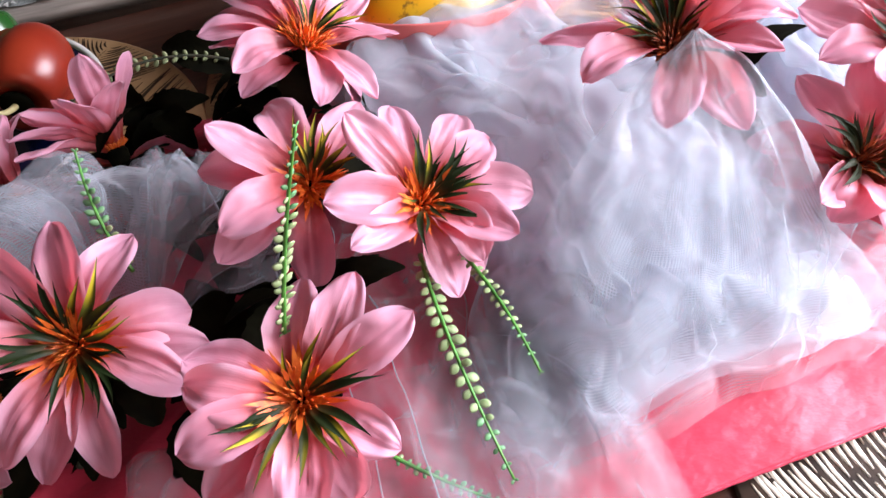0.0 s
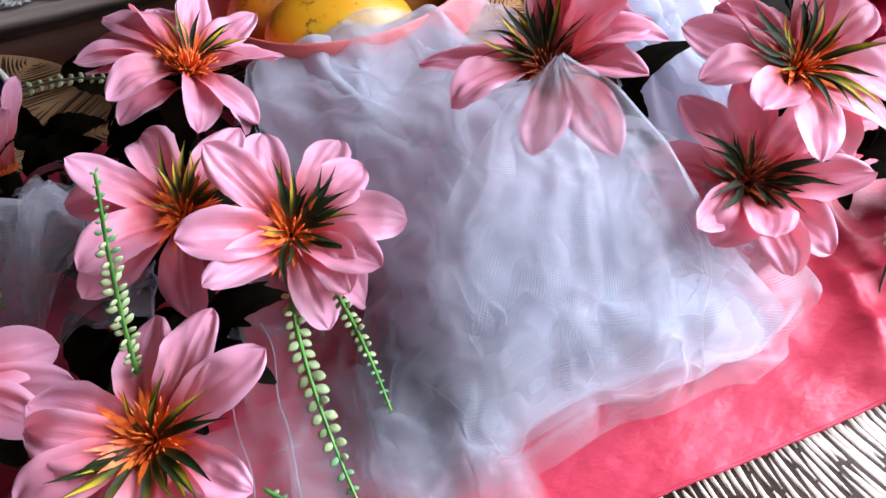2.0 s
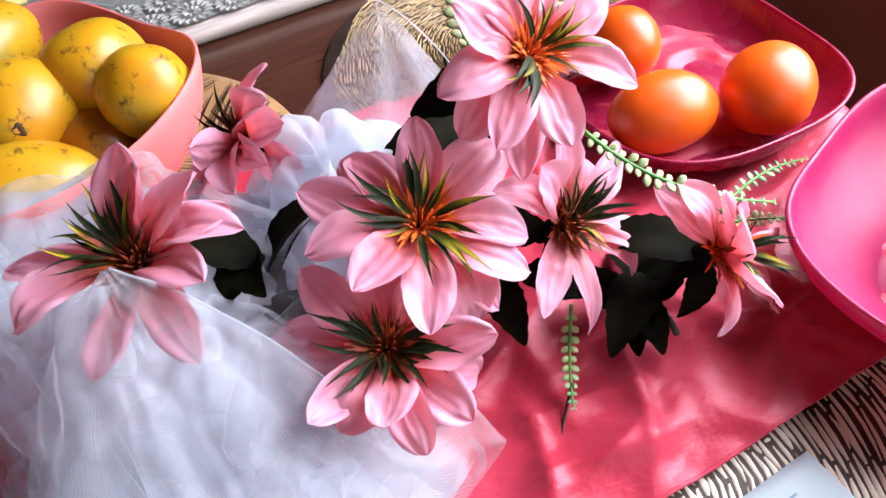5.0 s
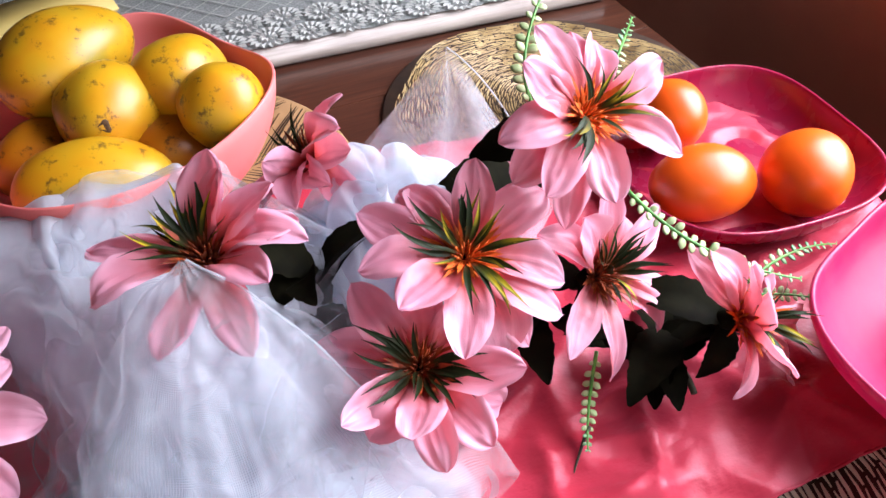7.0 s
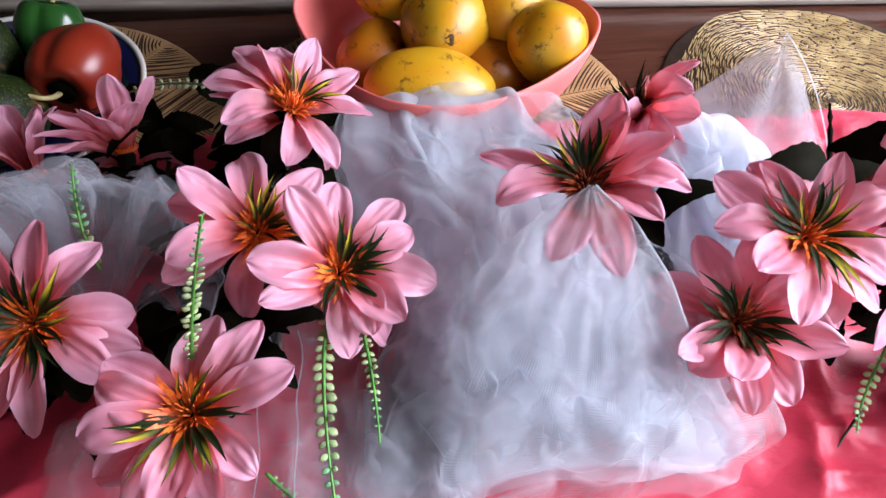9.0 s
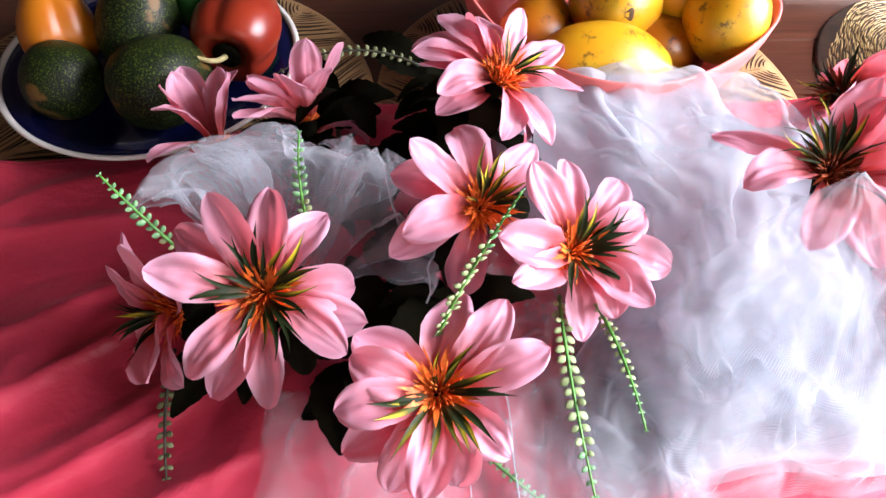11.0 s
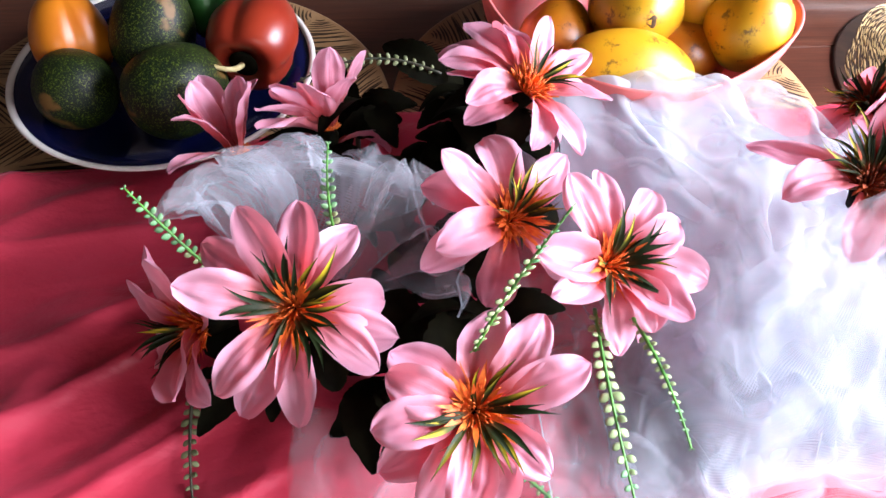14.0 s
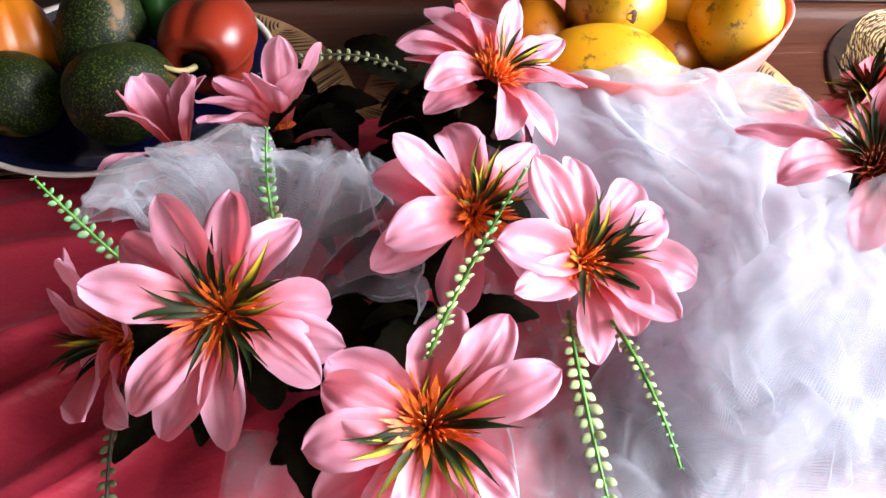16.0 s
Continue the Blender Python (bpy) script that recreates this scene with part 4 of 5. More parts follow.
def flower(place, normal, petals, label, width=0.026, sepals=(), under=0, size=0.015, back=0, core=None, loose=0, gold=0.4):
    """petals: turn, rise and length in mm of each; sepals: the same and 1 for a yellow one."""
    t = thing("flower", flower_frame(place, normal), label, "artificial flower", "pink artificial flowers")
    rng = random.Random(int(sum(place) * 10000))
    for az, el, length in petals:
        part("petal", petal_bm(length / 1000, width * rng.uniform(0.86, 1.08), el, rng), PETAL, t, m=pose(0, 0, 0.0006 * rng.random(), 0, 0, az))
    for k in range(back):
        part("petal", petal_bm(0.048, width * 0.95, -16 + rng.uniform(-8, 6), rng), PETAL, t, m=pose(0, 0, -0.009, 0, 0, 360 / back * k + rng.uniform(-15, 15)))
    sepals = list(sepals) + [(rng.uniform(0, 360), rng.uniform(18, 50), rng.uniform(26, 40), rng.random() < gold) for k in range(loose)]
    for az, el, length, yellow in sepals:
        for k in range(2 if length > 30 else 1):
            m = pose(0, 0, 0.005, rng.uniform(-25, 25), -el - 5 - k * rng.uniform(-3, 9), az + k * rng.uniform(-11, 11))
            part("sepal", SPIKES[GOLD_SPIKE if yellow else SPIKE][rng.randrange(4)], None, t, m=m @ Matrix.Scale(length / 1000 * (1 - k * rng.uniform(0.08, 0.28)), 4))
    part("flower_centre", stamen_bm(rng.randrange(999), size), core or STAMEN, t, "spiky orange centre")
    if size > 0.01:
        part("ray_ring", ray_bm(rng.randrange(999)), core or STAMEN, t, "flat orange rays round the centre")
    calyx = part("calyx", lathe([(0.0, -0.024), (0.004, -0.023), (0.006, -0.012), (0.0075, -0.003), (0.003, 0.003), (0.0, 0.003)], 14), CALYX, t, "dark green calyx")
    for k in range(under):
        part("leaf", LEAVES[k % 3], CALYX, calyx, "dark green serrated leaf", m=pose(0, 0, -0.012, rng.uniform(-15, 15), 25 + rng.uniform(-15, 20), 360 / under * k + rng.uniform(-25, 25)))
    return t


FACE = "pink silk flower with orange centre"
flower((-0.129, 0.225, 0.093), (-0.07, -0.56, 0.83), [(148, 5, 65), (-13, -14, 58), (-112, 0, 64), (119, 17, 63), (91, 3, 60), (57, -8, 58), (8, -18, 57), (-32, 3, 59), (-82, 4, 64), (-127, 17, 64), (171, 24, 65)], "wide open " + FACE,
       sepals=[(89, 23, 45, 0), (53, 23, 48, 1), (24, 24, 46, 1), (10, 23, 39, 1), (-23, 24, 40, 0), (-38, 24, 42, 0), (-54, 24, 46, 0), (-67, 23, 45, 0), (-104, 23, 38, 0), (-169, 24, 44, 0), (161, 24, 40, 0), (124, 23, 40, 0), (116, 23, 38, 0)], under=3, width=0.0275)
flower((-0.034, 0.160, 0.088), (-0.06, -0.43, 0.90), [(-144, -1, 58), (-73, -9, 53), (81, -4, 52), (162, 23, 54), (-166, 20, 57), (-113, 6, 57), (-95, 18, 55), (-37, 5, 50), (26, 11, 64), (57, 7, 65), (150, 12, 54)], FACE + " lying on the tulle hem",
       sepals=[(55, 24, 37, 1), (25, 23, 41, 1), (3, 23, 45, 0), (-37, 23, 43, 0), (-50, 23, 42, 1), (-62, 24, 36, 1), (-160, 23, 29, 1), (-155, 24, 40, 1), (-121, 23, 44, 1), (-94, 24, 40, 1), (88, 34, 30, 1), (99, 34, 18, 1), (-169, 23, 41, 0)], width=0.0275)
flower((-0.002, 0.273, 0.104), (0.20, -0.42, 0.89), [(-175, -9, 60), (136, -5, 56), (-124, -21, 59), (-60, -16, 56), (23, -5, 56), (119, 13, 58), (77, -6, 61), (-180, 24, 62)], "half shaded " + FACE,
       sepals=[(67, 24, 40, 1), (48, 23, 37, 1), (3, 33, 34, 1), (25, 33, 36, 1), (87, 43, 30, 1), (155, 42, 22, 1), (-22, 33, 32, 1), (-119, 23, 28, 0), (89, 40, 28, 0), (-66, 33, 26, 0), (-10, 34, 30, 1), (40, 45, 30, 1)], under=2, width=0.0265, gold=1.0)
flower((0.048, 0.235, 0.106), (0.20, -0.42, 0.89), [(-76, -24, 59), (-108, -7, 50), (-35, 10, 57), (26, -3, 67), (4, 19, 54), (65, 3, 59), (99, 16, 57), (-71, 27, 53), (-92, 24, 48), (154, 26, 59), (-179, 30, 58)], FACE + " resting on white tulle",
       sepals=[(15, 24, 39, 0), (23, 33, 36, 0), (-9, 23, 36, 0), (-34, 23, 36, 0), (-64, 24, 38, 0), (-99, 33, 24, 0), (-135, 24, 37, 0), (152, 34, 20, 1), (71, 34, 38, 0), (62, 33, 37, 1), (3, 33, 36, 0), (-23, 33, 35, 0), (51, 34, 32, 0)], width=0.0255)
flower((0.198, 0.260, 0.140), (-0.18, -0.14, 0.97), [(-30, -8, 61), (-68, 8, 60), (88, 39, 46), (103, 40, 56), (54, 31, 58), (28, 18, 62), (-3, 18, 58), (-117, 17, 59), (-159, -2, 65), (40, 10, 54)], FACE + ", front petals veiled by net",
       sepals=[(144, 23, 43, 1), (97, 33, 36, 1), (48, 34, 32, 1), (-158, 24, 40, 1), (-136, 23, 39, 0), (136, 34, 34, 0), (118, 33, 41, 0), (-169, 24, 37, 1), (107, 44, 30, 0), (173, 33, 34, 1), (160, 28, 38, 0)], width=0.027, core=BROWN_STAMEN)
flower((0.286, 0.193, 0.081), (-0.09, -0.52, 0.85), [(-31, -22, 62), (-87, 26, 60), (118, 7, 57), (156, -12, 58), (85, 15, 56), (40, 20, 55), (-154, 26, 55), (-136, 27, 51), (-109, 44, 52), (-58, 18, 58), (-12, 24, 58)], "low pink silk flower with dark green sepals",
       sepals=[(139, 24, 46, 0), (117, 33, 34, 0), (-165, 28, 39, 0), (-154, 28, 41, 0), (-114, 48, 32, 0), (-63, 33, 36, 0), (-42, 23, 38, 0), (-25, 28, 45, 0), (-16, 33, 34, 0), (0, 24, 42, 0), (88, 33, 30, 0), (133, 33, 34, 0), (156, 23, 41, 0)], back=2, width=0.026, core=BROWN_STAMEN)
flower((0.327, 0.224, 0.120), (-0.07, -0.38, 0.92), [(-75, -17, 61), (-62, -22, 58), (105, -6, 58), (120, -1, 58), (146, -3, 62), (73, 30, 54), (30, 6, 62), (-39, -10, 61), (-179, 14, 60), (-103, 12, 60), (-143, 24, 56), (-22, -4, 58)], "large " + FACE + " above another flower",
       sepals=[(91, 23, 42, 0), (131, 23, 45, 0), (172, 23, 35, 0), (157, 24, 47, 0), (62, 34, 38, 1), (37, 33, 35, 1), (-10, 24, 43, 1), (-60, 18, 49, 1), (-74, 18, 50, 1), (-98, 24, 44, 1), (-164, 28, 29, 1), (114, 33, 31, 1), (81, 34, 40, 0), (-43, 23, 38, 1)], width=0.0275)
flower((0.411, 0.251, 0.170), (0.09, -0.64, 0.76), [(64, -22, 58), (49, -13, 58), (-123, -15, 60), (-146, 14, 59), (116, 24, 58), (142, 26, 58), (177, 14, 62), (12, 8, 56), (-161, -4, 58), (-38, -7, 64), (-106, 15, 53)], "bright sunlit " + FACE,
       sepals=[(106, 33, 34, 0), (-168, 24, 44, 1), (-156, 23, 45, 0), (-143, 23, 48, 0), (70, 34, 28, 0), (23, 34, 32, 1), (-33, 24, 38, 1), (-77, 34, 30, 1), (47, 34, 28, 1), (-1, 34, 32, 1)], under=2, width=0.0265)
flower((0.020, 0.363, 0.128), (0.45, 0.02, 0.89), [(115, -14, 50), (82, -21, 52), (74, -15, 60), (60, -14, 66), (40, -6, 60), (10, 1, 58), (179, -9, 50), (-149, 0, 58), (-104, 21, 54), (-56, 23, 52), (-10, 28, 52), (30, 14, 52), (-80, 8, 54)], "pink silk flower seen from the side", under=4, back=3, width=0.024,
       sepals=[(-60, 35, 36, 1), (-100, 30, 38, 1), (-130, 28, 36, 0), (-80, 40, 30, 0), (20, 45, 34, 1), (60, 40, 32, 1), (-20, 48, 30, 0)])
flower((0.273, 0.368, 0.100), (-0.67, 0.01, 0.74), [(-10, 26, 58), (2, 47, 58), (17, 19, 58), (42, 8, 58), (55, 27, 58), (83, 18, 58), (-60, 20, 54)], "small pink silk flower turned away", back=2, loose=14, gold=0.2, core=BROWN_STAMEN)
flower((0.405, 0.21, 0.085), (0.35, -0.54, 0.76), [(-165, -3, 56), (-129, -1, 65), (-81, 8, 56), (-61, 7, 56), (3, 16, 56), (11, 1, 56), (109, 44, 56), (118, 18, 56), (60, 30, 54)], "pink silk flower with black-green sepals", under=3, width=0.025, loose=16, gold=0.15, core=BROWN_STAMEN)
flower((0.472, 0.158, 0.07), (0.34, -0.67, 0.66), [(-162, 44, 56), (-161, 18, 56), (97, 15, 56), (103, -5, 56), (110, 31, 56), (114, 51, 56), (-77, 2, 58), (-40, 10, 52)], "pink silk flower lying sideways on pink cloth", under=3, width=0.025, loose=14, gold=0.25)
flower((-0.181, 0.381, 0.062), (-0.15, 0.49, 0.86), [(42, 3, 61), (21, 49, 53), (-75, 46, 66), (-94, 46, 58), (-144, 60, 57), (-45, 58, 58), (-118, 55, 56), (-20, 54, 55), (160, 62, 52)], "pink silk flower turned towards the blue plate", width=0.0245, size=0.005, under=2, back=2)
flower((-0.116, 0.394, 0.07), (-0.09, 0.58, 0.81), [(107, 63, 64), (169, 53, 62), (43, 16, 64), (48, 29, 60), (42, 5, 62), (75, 36, 56), (30, 45, 56), (130, 45, 50)], "pink silk flower with a raised dark leaf", width=0.0245, size=0.005, under=4, back=2)
flower((-0.192, 0.243, 0.050), (-0.70, -0.49, 0.51), [(-171, 13, 58), (-144, -3, 58), (-122, 5, 58), (-7, 24, 58), (-6, 38, 58), (115, 31, 58), (150, 15, 56), (80, 20, 56)], "shaded pink silk flower drooping on pink cloth", loose=8, gold=0.2)


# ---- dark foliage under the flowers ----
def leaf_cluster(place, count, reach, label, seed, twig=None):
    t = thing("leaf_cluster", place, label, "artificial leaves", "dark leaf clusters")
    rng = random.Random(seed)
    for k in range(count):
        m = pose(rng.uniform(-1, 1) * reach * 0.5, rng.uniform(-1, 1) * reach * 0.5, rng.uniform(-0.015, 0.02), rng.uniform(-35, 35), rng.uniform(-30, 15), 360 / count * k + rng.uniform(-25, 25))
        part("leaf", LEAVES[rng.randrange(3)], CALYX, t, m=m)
    part("stem", tube([Vector((0.012 * math.sin(2 * s), -0.035 + 0.07 * s, -0.01 + 0.006 * math.cos(5 * s))) for s in (i / 8 for i in range(9))], lambda s: 0.0022, 6), DARK_STEM, t)
    if twig:
        part("twig", tube(bezier(Vector((0, 0, 0)), Vector(twig[0]), Vector(twig[1]), 10), lambda s: 0.0024 - 0.0012 * s + 0.0006 * math.sin(s * 25), 6), CALYX, t, "thin black-green twig")


DARK = "cluster of black-green artificial leaves under the flowers"
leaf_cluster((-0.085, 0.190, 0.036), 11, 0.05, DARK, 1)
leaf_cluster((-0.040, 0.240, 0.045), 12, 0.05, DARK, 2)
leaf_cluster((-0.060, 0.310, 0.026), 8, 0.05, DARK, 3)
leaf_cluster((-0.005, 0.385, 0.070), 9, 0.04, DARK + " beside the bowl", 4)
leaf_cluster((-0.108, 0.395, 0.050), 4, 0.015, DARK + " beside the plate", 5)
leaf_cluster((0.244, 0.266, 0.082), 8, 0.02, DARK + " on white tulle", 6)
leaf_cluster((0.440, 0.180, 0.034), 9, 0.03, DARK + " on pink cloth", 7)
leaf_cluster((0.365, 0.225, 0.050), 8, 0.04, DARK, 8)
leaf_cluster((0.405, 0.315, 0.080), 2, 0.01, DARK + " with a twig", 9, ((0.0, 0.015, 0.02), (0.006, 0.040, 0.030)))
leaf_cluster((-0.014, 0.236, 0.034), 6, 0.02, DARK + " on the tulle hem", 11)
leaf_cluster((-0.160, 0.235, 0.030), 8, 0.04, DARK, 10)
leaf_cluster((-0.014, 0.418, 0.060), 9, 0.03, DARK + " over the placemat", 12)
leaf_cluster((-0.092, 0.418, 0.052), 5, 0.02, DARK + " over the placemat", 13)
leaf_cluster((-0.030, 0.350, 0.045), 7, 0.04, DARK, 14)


# ---- sprigs ----
def leaflet_mesh(length, width, material):
    def place(u, v):
        c = 2 * v - 1
        w = 0.5 * width * math.sin(math.pi * min(1, 0.04 + 0.94 * u) ** 1.25) ** 0.62
        return (length * u, c * w, 0.0008 * math.sin(math.pi * u) - 0.0006 * c * c)
    return mesh_of("leaflet", sheet(6, 4, place, 0.0012), material)


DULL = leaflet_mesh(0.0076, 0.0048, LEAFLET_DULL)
PALE, GREEN = leaflet_mesh(0.0078, 0.0052, LEAFLET), leaflet_mesh(0.0074, 0.0046, LEAFLET_GREEN)


def sprig(root, bend, tip, pairs, label, scale=1.0, stem=None, fresh=0.35, face=(0, -0.4, 0.9)):
    a, b, c = Vector(root), Vector(bend), Vector(tip)
    t = thing("sprig", (0, 0, 0), label, "plant sprig", "green sprigs")
    part("stem", tube(bezier(a, b, c, 24), lambda s: 0.0013 - 0.0007 * s, 6), stem or STEM, t)
    rng = random.Random(int(abs(root[0] + tip[1]) * 9999))
    line = bezier(a, b, c, pairs + 1)
    for k in range(1, pairs + 2):
        d = (line[min(k + 1, pairs + 1)] - line[k - 1]).normalized()
        side = d.cross(Vector(face)).normalized()
        up = side.cross(d)
        s = k / (pairs + 1)
        size = scale * (0.75 + 0.5 * math.sin(math.pi * s) - 0.35 * s)
        for sign in (-1, 1):
            way = (side * sign * 0.86 + d * 0.5 + up * rng.uniform(-0.35, 0.5)).normalized()
            other = up.cross(way).normalized()
            m = Matrix((way, other, way.cross(other))).transposed().to_4x4()
            m.translation = line[k]
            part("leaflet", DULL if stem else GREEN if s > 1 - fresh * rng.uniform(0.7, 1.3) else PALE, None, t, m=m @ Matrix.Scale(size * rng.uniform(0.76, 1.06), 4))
    return t


PALE_SPRIG = "pale green plastic sprig with small paired leaves"
sprig((0.040, 0.215, 0.092), (0.034, 0.165, 0.098), (0.043, 0.099, 0.072), 18, PALE_SPRIG + " hanging over tulle", 0.9, fresh=0.2)
sprig((0.058, 0.212, 0.094), (0.066, 0.170, 0.105), (0.067, 0.128, 0.101), 16, PALE_SPRIG + " beneath a flower", 0.55, fresh=0.3)
sprig((-0.034, 0.186, 0.098), (-0.022, 0.190, 0.150), (0.000, 0.189, 0.213), 22, "green plastic sprig standing upright between flowers", 0.72, fresh=0.3, face=(0.55, -0.7, 0.3))
sprig((-0.104, 0.268, 0.085), (-0.112, 0.282, 0.112), (-0.107, 0.304, 0.142), 12, "green plastic sprig against the tulle ruffle", 0.75, fresh=0.7)
sprig((0.391, 0.180, 0.055), (0.375, 0.160, 0.030), (0.365, 0.139, 0.026), 10, PALE_SPRIG + " touching pink cloth", 0.75, fresh=0.2)
sprig((0.520, 0.200, 0.035), (0.565, 0.215, 0.040), (0.616, 0.215, 0.018), 12, PALE_SPRIG + " lying on pink cloth", 0.8, fresh=0.5)
sprig((0.421, 0.218, 0.140), (0.440, 0.175, 0.115), (0.504, 0.157, 0.091), 18, "green plastic sprig bending towards the pink bowl", 0.85, fresh=0.25)
sprig((-0.180, 0.262, 0.080), (-0.200, 0.270, 0.110), (-0.220, 0.285, 0.131), 12, "green plastic sprig rising beside a flower", 0.8, fresh=0.8)
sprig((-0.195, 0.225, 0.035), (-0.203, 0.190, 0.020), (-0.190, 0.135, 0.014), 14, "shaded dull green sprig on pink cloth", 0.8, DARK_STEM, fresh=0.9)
sprig((-0.005, 0.150, 0.024), (0.020, 0.125, 0.016), (0.046, 0.107, 0.013), 13, "thin green sprig under the net", 0.55, fresh=0.8)
sprig((0.388, 0.262, 0.170), (0.380, 0.290, 0.190), (0.430, 0.330, 0.215), 13, "tall sprig with thick cream-green leaves", 1.0, fresh=0.15)
sprig((0.424, 0.262, 0.158), (0.470, 0.310, 0.165), (0.515, 0.364, 0.150), 14, PALE_SPRIG + " behind the sunlit flower", 0.8, fresh=0.4)
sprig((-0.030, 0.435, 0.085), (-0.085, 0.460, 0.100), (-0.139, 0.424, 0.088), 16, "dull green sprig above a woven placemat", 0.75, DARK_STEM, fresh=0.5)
sprig((0.515, 0.190, 0.035), (0.535, 0.185, 0.035), (0.556, 0.174, 0.030), 8, "cream sprig tip on pink cloth", 0.7, fresh=0.0)


def bare_spike():
    t = thing("dry_twig", (0, 0, 0), "thin dark twig end lying on pink cloth", "twig")
    part("stem", tube(bezier(Vector((0.372, 0.150, 0.030)), Vector((0.362, 0.143, 0.022)), Vector((0.349, 0.128, 0.013)), 10), lambda s: 0.0013 - 0.0009 * s, 6), DARK_STEM, t)


bare_spike()


# ---- bowls and dishes ----
def soft_square(width, height, thick, corner_rise, sharp, foot, bulge):
    """A bowl with a rounded square rim whose corners rise."""
    def warp(a, r, z):
        c, s = math.cos(a), math.sin(a)
        k = (abs(c) ** sharp + abs(s) ** sharp) ** (-1 / sharp)
        f = z / height
        square = 1 + (k - 1) * (0.15 + 0.85 * f)
        return (r * square * c, r * square * s, z + corner_rise * (k - 1) * 2.4 * f * f)
    R = width / 2
    prof = [(0.0, 0.0), (foot * R, 0.0), (foot * R + 0.012, 0.004)]
    for i in range(1, 11):
        q = i / 10
        prof.append((foot * R + 0.012 + (R - foot * R - 0.012) * math.sin(q * math.pi / 2) ** bulge if q < 1 else R, height * (0.05 + 0.95 * q ** 1.25)))
    inner = [(max(0.0, r - thick), max(thick, z - (0.0 if r > R * 0.98 else thick * 0.2))) for r, z in prof[::-1]]
    rim = [(R - thick * 0.5, height + thick * 0.35)]
    return lathe(prof + rim + inner[:-2] + [(foot * R * 0.9, thick), (0.0, thick)], 96, warp)


def bowl(name, place, spin, label, material, width, height, rise, sharp, foot, bulge=0.75):
    t = thing(name, Matrix.Translation(place) @ pose(0, 0, 0, 0, 0, spin), label, "bowl")
    part("bowl_body", soft_square(width, height, 0.0028, rise, sharp, foot, bulge), material, t)
    return t


bowl("fruit_bowl", (0.143, 0.523, 0.0045), 30, "coral pink plastic bowl full of yellow mangoes", CORAL, 0.238, 0.084, 0.030, 3.2, 0.50)
bowl("serving_dish", (0.602, 0.325, 0.0095), -4, "hot pink shallow plastic dish holding tomatoes", DISH_PINK, 0.206, 0.032, 0.006, 3.0, 0.66)
bowl("serving_bowl", (0.612, 0.085, 0.0095), 20, "hot pink plastic bowl at the cloth's edge", HOT_PINK, 0.215, 0.062, 0.024, 3.2, 0.36, 1.6)


def plate():
    t = thing("dinner_plate", (-0.262, 0.523, 0.0045), "deep blue glazed plate with a white rim", "plate")
    part("plate_body", lathe([(0.0, 0.0), (0.070, 0.0), (0.074, 0.003), (0.105, 0.014), (0.1265, 0.028), (0.1255, 0.0295), (0.104, 0.0175), (0.072, 0.006), (0.0, 0.005)], 96), BLUE_GLAZE, t)
    part("rim", lathe([(0.1235, 0.0252), (0.1275, 0.0270), (0.1290, 0.0292), (0.1280, 0.0308), (0.1245, 0.0300), (0.1230, 0.0280), (0.1235, 0.0252)], 96), WHITE_GLAZE, t, "white glazed rim")


plate()


# ---- fruit ----
def fruit_bm(a, b, c, power=2.0, wob=0.03, seed=0.0, taper=0.0, n=40):
    """A rounded fruit with half axes a (along x), b, c."""
    bm = bmesh.new()
    bmesh.ops.create_uvsphere(bm, u_segments=n, v_segments=n // 2, radius=1.0)
    for v in bm.verts:
        p = v.co.copy()
        k = 1 + wob * noise.noise(p * 1.1 + Vector((seed, seed * 2, 1)))
        s = 1 - taper * p.x
        v.co = Vector((p.x * a * k, p.y * b * k * s, p.z * c * k * s))
    return bm


def mango(place, turn, axes, label, seed, peel=None):
    t = thing("mango", Matrix.Translation(place) @ pose(0, 0, 0, *turn), label, "mango", "mangoes in the bowl")
    skin = part("fruit", fruit_bm(*axes, wob=0.08, seed=seed, taper=0.10), peel or MANGO, t)
    part("stem_scar", lathe([(0.0, -0.0022), (0.0042, -0.0020), (0.0050, -0.0002), (0.0038, 0.0007), (0.0020, 0.0003), (0.0, 0.0006)], 14, lambda a, r, z: (r * (1 + 0.2 * math.sin(3 * a)) * math.cos(a), r * (1 + 0.2 * math.sin(3 * a)) * math.sin(a), z)), SCAR_BROWN, skin, "dark dried stem scar", m=Matrix.Translation((axes[0] * 0.985, 0, 0)) @ pose(0, 0, 0, 0, 90, 0))


YM = "ripe yellow mango with brown specks"
mango((0.143, 0.516, 0.086), (0, -17, -92), (0.041, 0.0405, 0.039), YM + ", stem scar showing", 1.0)
mango((0.204, 0.536, 0.090), (0, 0, 40), (0.042, 0.035, 0.035), YM, 2.0)
mango((0.228, 0.486, 0.086), (20, 10, 95), (0.038, 0.0345, 0.0345), YM + " in sunlight", 3.0)
mango((0.118, 0.582, 0.104), (0, -8, 25), (0.060, 0.041, 0.040), "large orange-yellow mango on top of the pile", 4.0)
mango((0.123, 0.454, 0.068), (0, 4, -4), (0.056, 0.034, 0.032), YM + ", lying across the bowl's front", 5.0)
mango((0.080, 0.520, 0.058), (10, 0, 60), (0.040, 0.031, 0.029), "overripe brownish mango, the bowl's shade in its colour", 6.0, OLD_SHADED_MANGO)
mango((0.188, 0.494, 0.050), (0, 20, 20), (0.044, 0.033, 0.031), "overripe brownish mango low in the bowl, shade in its colour", 7.0, OLD_SHADED_MANGO)


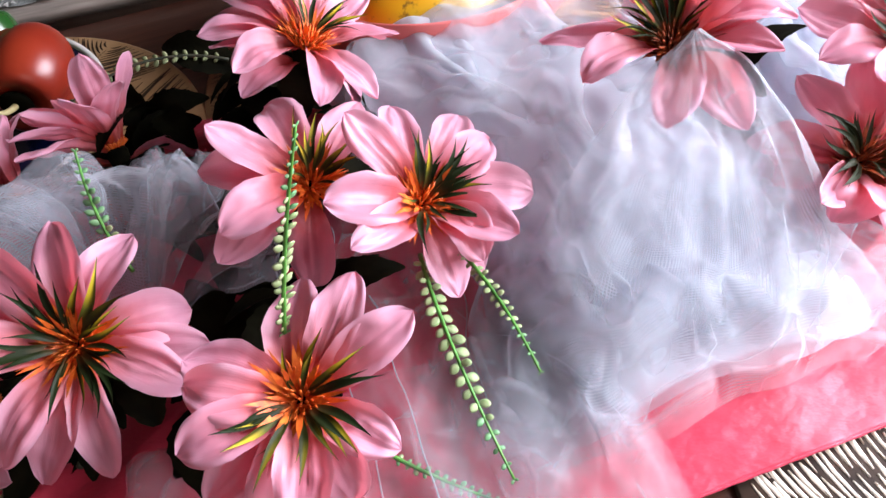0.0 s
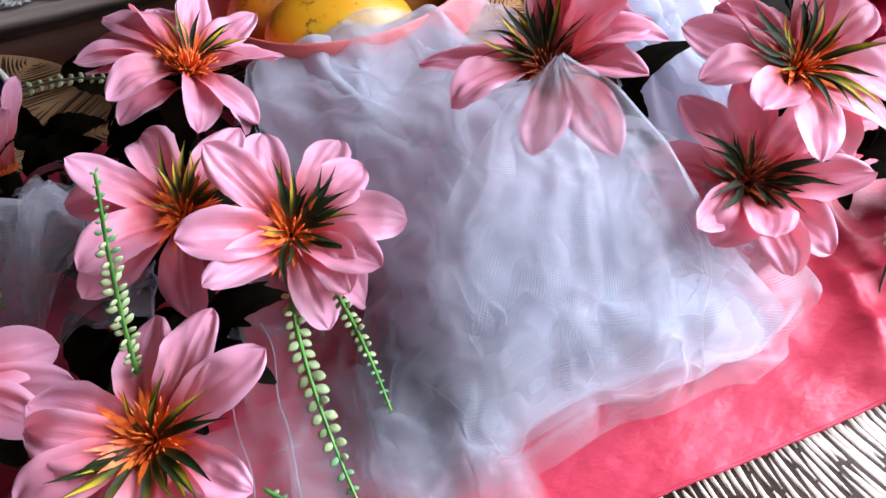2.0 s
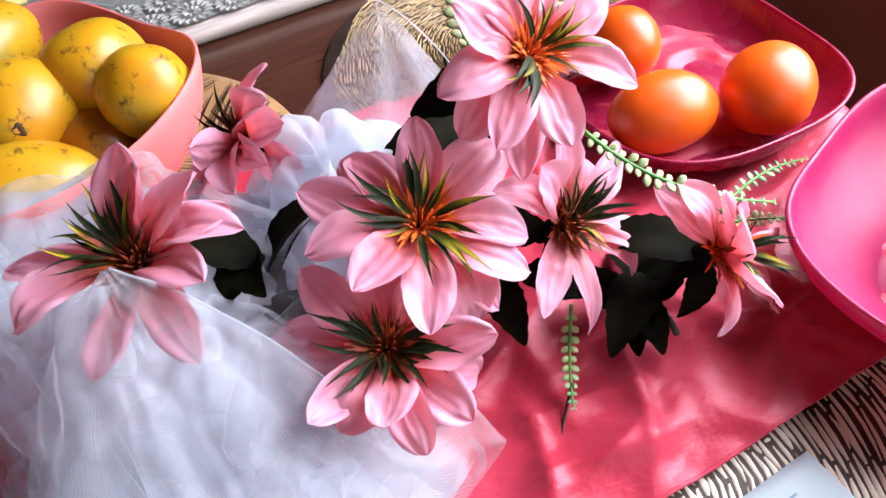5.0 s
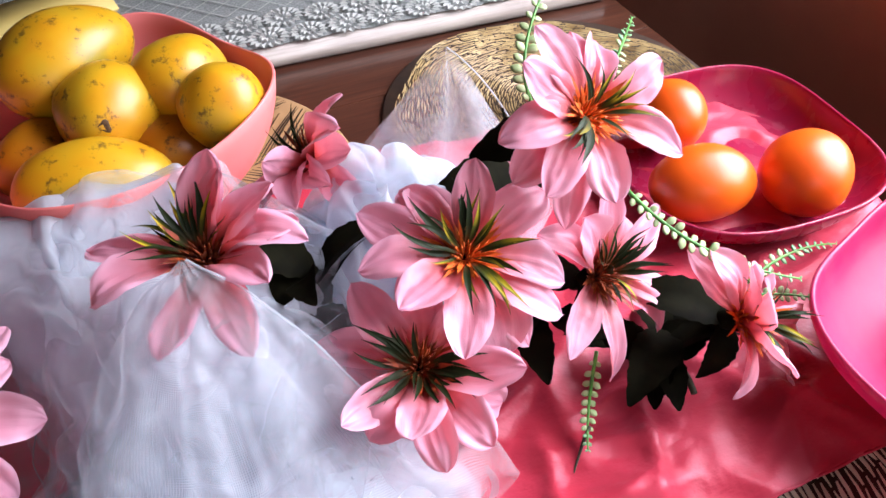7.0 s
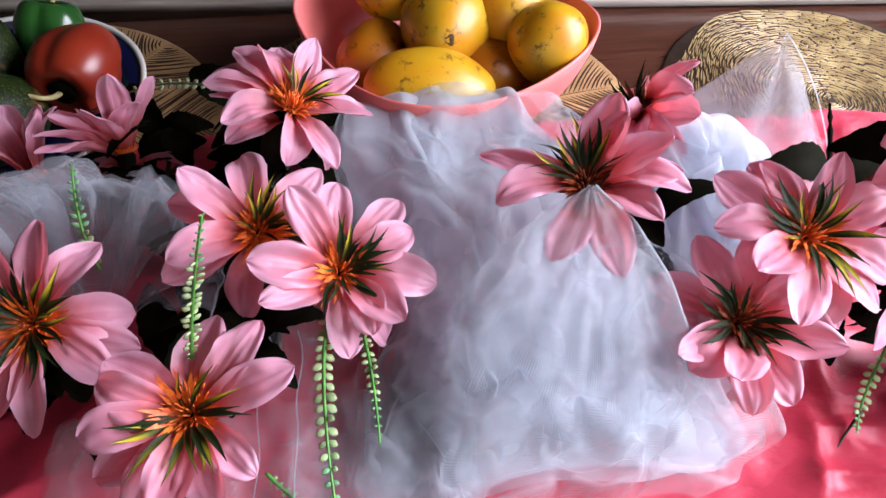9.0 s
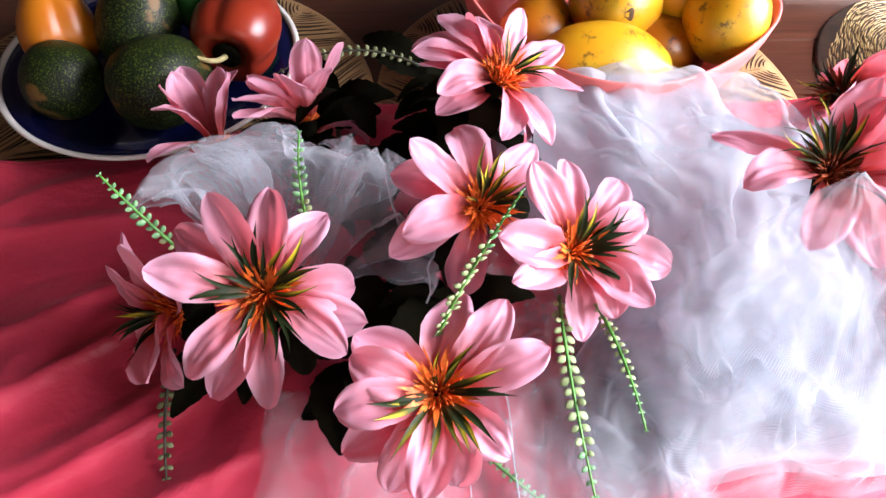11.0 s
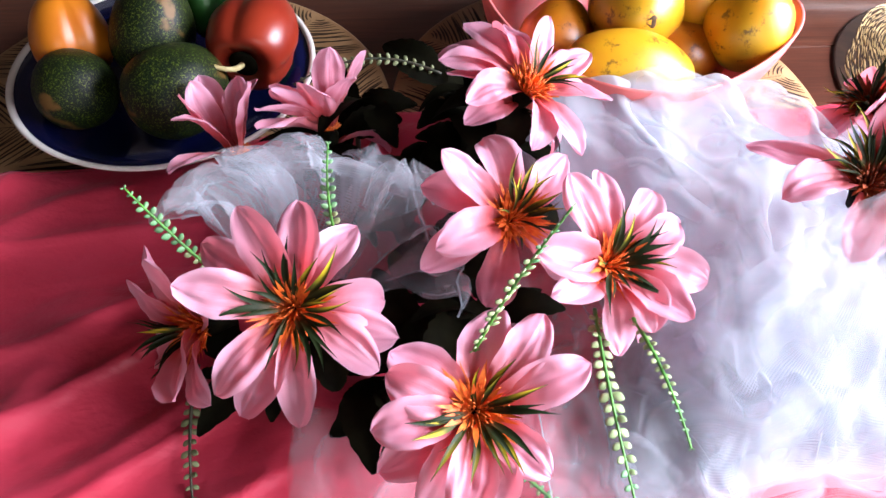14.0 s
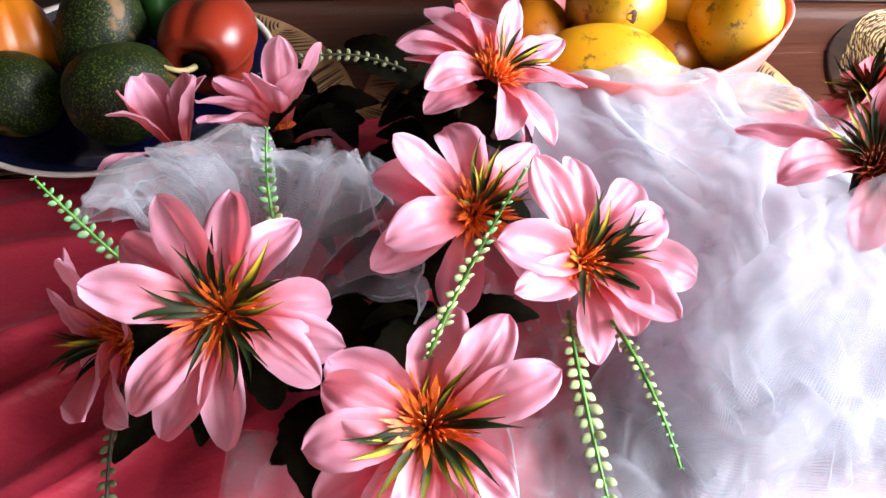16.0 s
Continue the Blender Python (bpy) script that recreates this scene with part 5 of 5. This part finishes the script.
def tomato(place, turn, axes, seed):
    t = thing("tomato", Matrix.Translation(place) @ pose(0, 0, 0, *turn), "glossy orange-red plum tomato in the pink dish", "tomato", "tomatoes in the dish")
    skin = part("fruit", fruit_bm(*axes, wob=0.04, seed=seed), TOMATO, t)
    part("stem_scar", lathe([(0.0, 0.0), (0.0022, 0.0), (0.0026, 0.0006), (0.0012, 0.0012), (0.0, 0.0013)], 10), DARK_STEM, skin, "tiny dark stem scar", m=Matrix.Translation((axes[0] * 0.99, 0, 0)) @ pose(0, 0, 0, 0, 90, 0))


tomato((0.548, 0.290, 0.043), (0, 0, -14), (0.040, 0.030, 0.029), 1.0)
tomato((0.622, 0.266, 0.045), (0, 0, 50), (0.036, 0.033, 0.032), 2.0)
tomato((0.572, 0.370, 0.046), (0, 25, 80), (0.036, 0.030, 0.030), 3.0)


def avocado(place, turn, axes, seed, label):
    t = thing("avocado", Matrix.Translation(place) @ pose(0, 0, 0, *turn), label, "avocado", "avocados on the plate")
    skin = part("fruit", fruit_bm(*axes, wob=0.05, seed=seed, taper=0.12), AVOCADO, t)
    part("stem_scar", lathe([(0.0, 0.0), (0.0040, 0.0), (0.0046, 0.0010), (0.0028, 0.0016), (0.0, 0.0012)], 14), STALK, skin, "pale brown stem scar", m=Matrix.Translation((axes[0] * 0.985, 0, 0)) @ pose(0, 0, 0, 0, 90, 0))


avocado((-0.325, 0.484, 0.041), (0, 20, 100), (0.036, 0.032, 0.032), 1.0, "dark green avocado with a brown scar")
avocado((-0.238, 0.466, 0.052), (0, 10, 60), (0.045, 0.037, 0.037), 2.0, "round speckled dark green avocado")
avocado((-0.264, 0.528, 0.066), (0, -62, 60), (0.046, 0.034, 0.034), 3.0, "speckled green avocado behind the others")


def pepper(place, turn, size, material, label):
    t = thing("bell_pepper", Matrix.Translation(place) @ pose(0, 0, 0, *turn), label, "bell pepper", "peppers on the plate")
    bm = fruit_bm(1, 1, 1, wob=0.0, n=48)
    for v in bm.verts:
        p = v.co.copy()
        a = math.atan2(p.y, p.x)
        r = math.hypot(p.x, p.y)
        lobe = 0.82 + 0.26 * abs(math.sin(1.5 * a + 0.5)) ** 0.55 * (1 + 0.10 * math.sin(a + 1.0))
        top = 1 - 0.30 * max(0, p.z) ** 2 * (1 - r)
        dent = 0.30 * math.exp(-(r / 0.35) ** 2) * (1 if p.z > 0 else -0.6 if p.z < 0 else 0)
        w = 1.0 - 0.14 * max(0, -p.z)
        k = r ** 0.8 / max(r, 1e-6) if r > 1e-6 else 1
        v.co = Vector((p.x * k * lobe * w * size * 0.82, p.y * k * lobe * w * size * 0.82, (p.z * 1.05 - dent) * size * top))
    skin = part("fruit", bm, material, t)
    part("stalk", tube(bezier(Vector((0, 0, size * 0.62)), Vector((0, 0, size * 1.15)), Vector((-size * 0.60, size * 0.30, size * 1.12)), 10), lambda s: 0.0026 - 0.0008 * s, 8), STALK, skin, "pale dried curved stalk")
    part("cap", lathe([(0.0, size * 0.66), (0.011, size * 0.70), (0.012, size * 0.74), (0.006, size * 0.76), (0.0, size * 0.78)], 16), CALYX, skin, "dark green stalk cap")


pepper((-0.180, 0.516, 0.062), (92, 0, -12), 0.044, RED_PEPPER, "glossy red bell pepper with a curved stalk")
pepper((-0.335, 0.528, 0.058), (160, 15, 40), 0.037, YELLOW_PEPPER, "yellow-orange bell pepper on the plate")
pepper((-0.215, 0.575, 0.060), (30, 0, 160), 0.036, GREEN_PEPPER, "dark green bell pepper at the plate's back")


def brown_fruit():
    t = thing("brown_fruit", (0.628, 0.090, 0.043), "rough brown round fruit in the pink bowl", "fruit")
    part("fruit", fruit_bm(0.036, 0.033, 0.030, wob=0.06, seed=8.0), DARK_STEM, t)


brown_fruit()


# ---- paper ----
def note_paper():
    t = thing("note_paper", pose(0.421, 0.001, 0.0052, 0, 0, 2), "pale blue-white paper slip with faint handwriting", "paper")
    part("page", sheet(16, 16, lambda u, v: (-0.043 + 0.086 * u, -0.06 + 0.12 * v, 0.0006 + 0.0025 * noise.noise((u * 2, v * 2, 5)) ** 2), 0.0003), PAPER, t)
    bars = bmesh.new()
    rng = random.Random(4)
    for row in range(8):
        x = -0.036
        while x < 0.022:
            w = rng.uniform(0.005, 0.013)
            y = 0.046 - row * 0.012
            bars.faces.new([bars.verts.new(p) for p in ((x, y, 0.0022), (x + w, y, 0.0022), (x + w, y + 0.0013, 0.0022), (x, y + 0.0013, 0.0022))])
            x += w + 0.003
    part("writing", bars, INK, t, "faint grey handwriting", smooth=False)


note_paper()
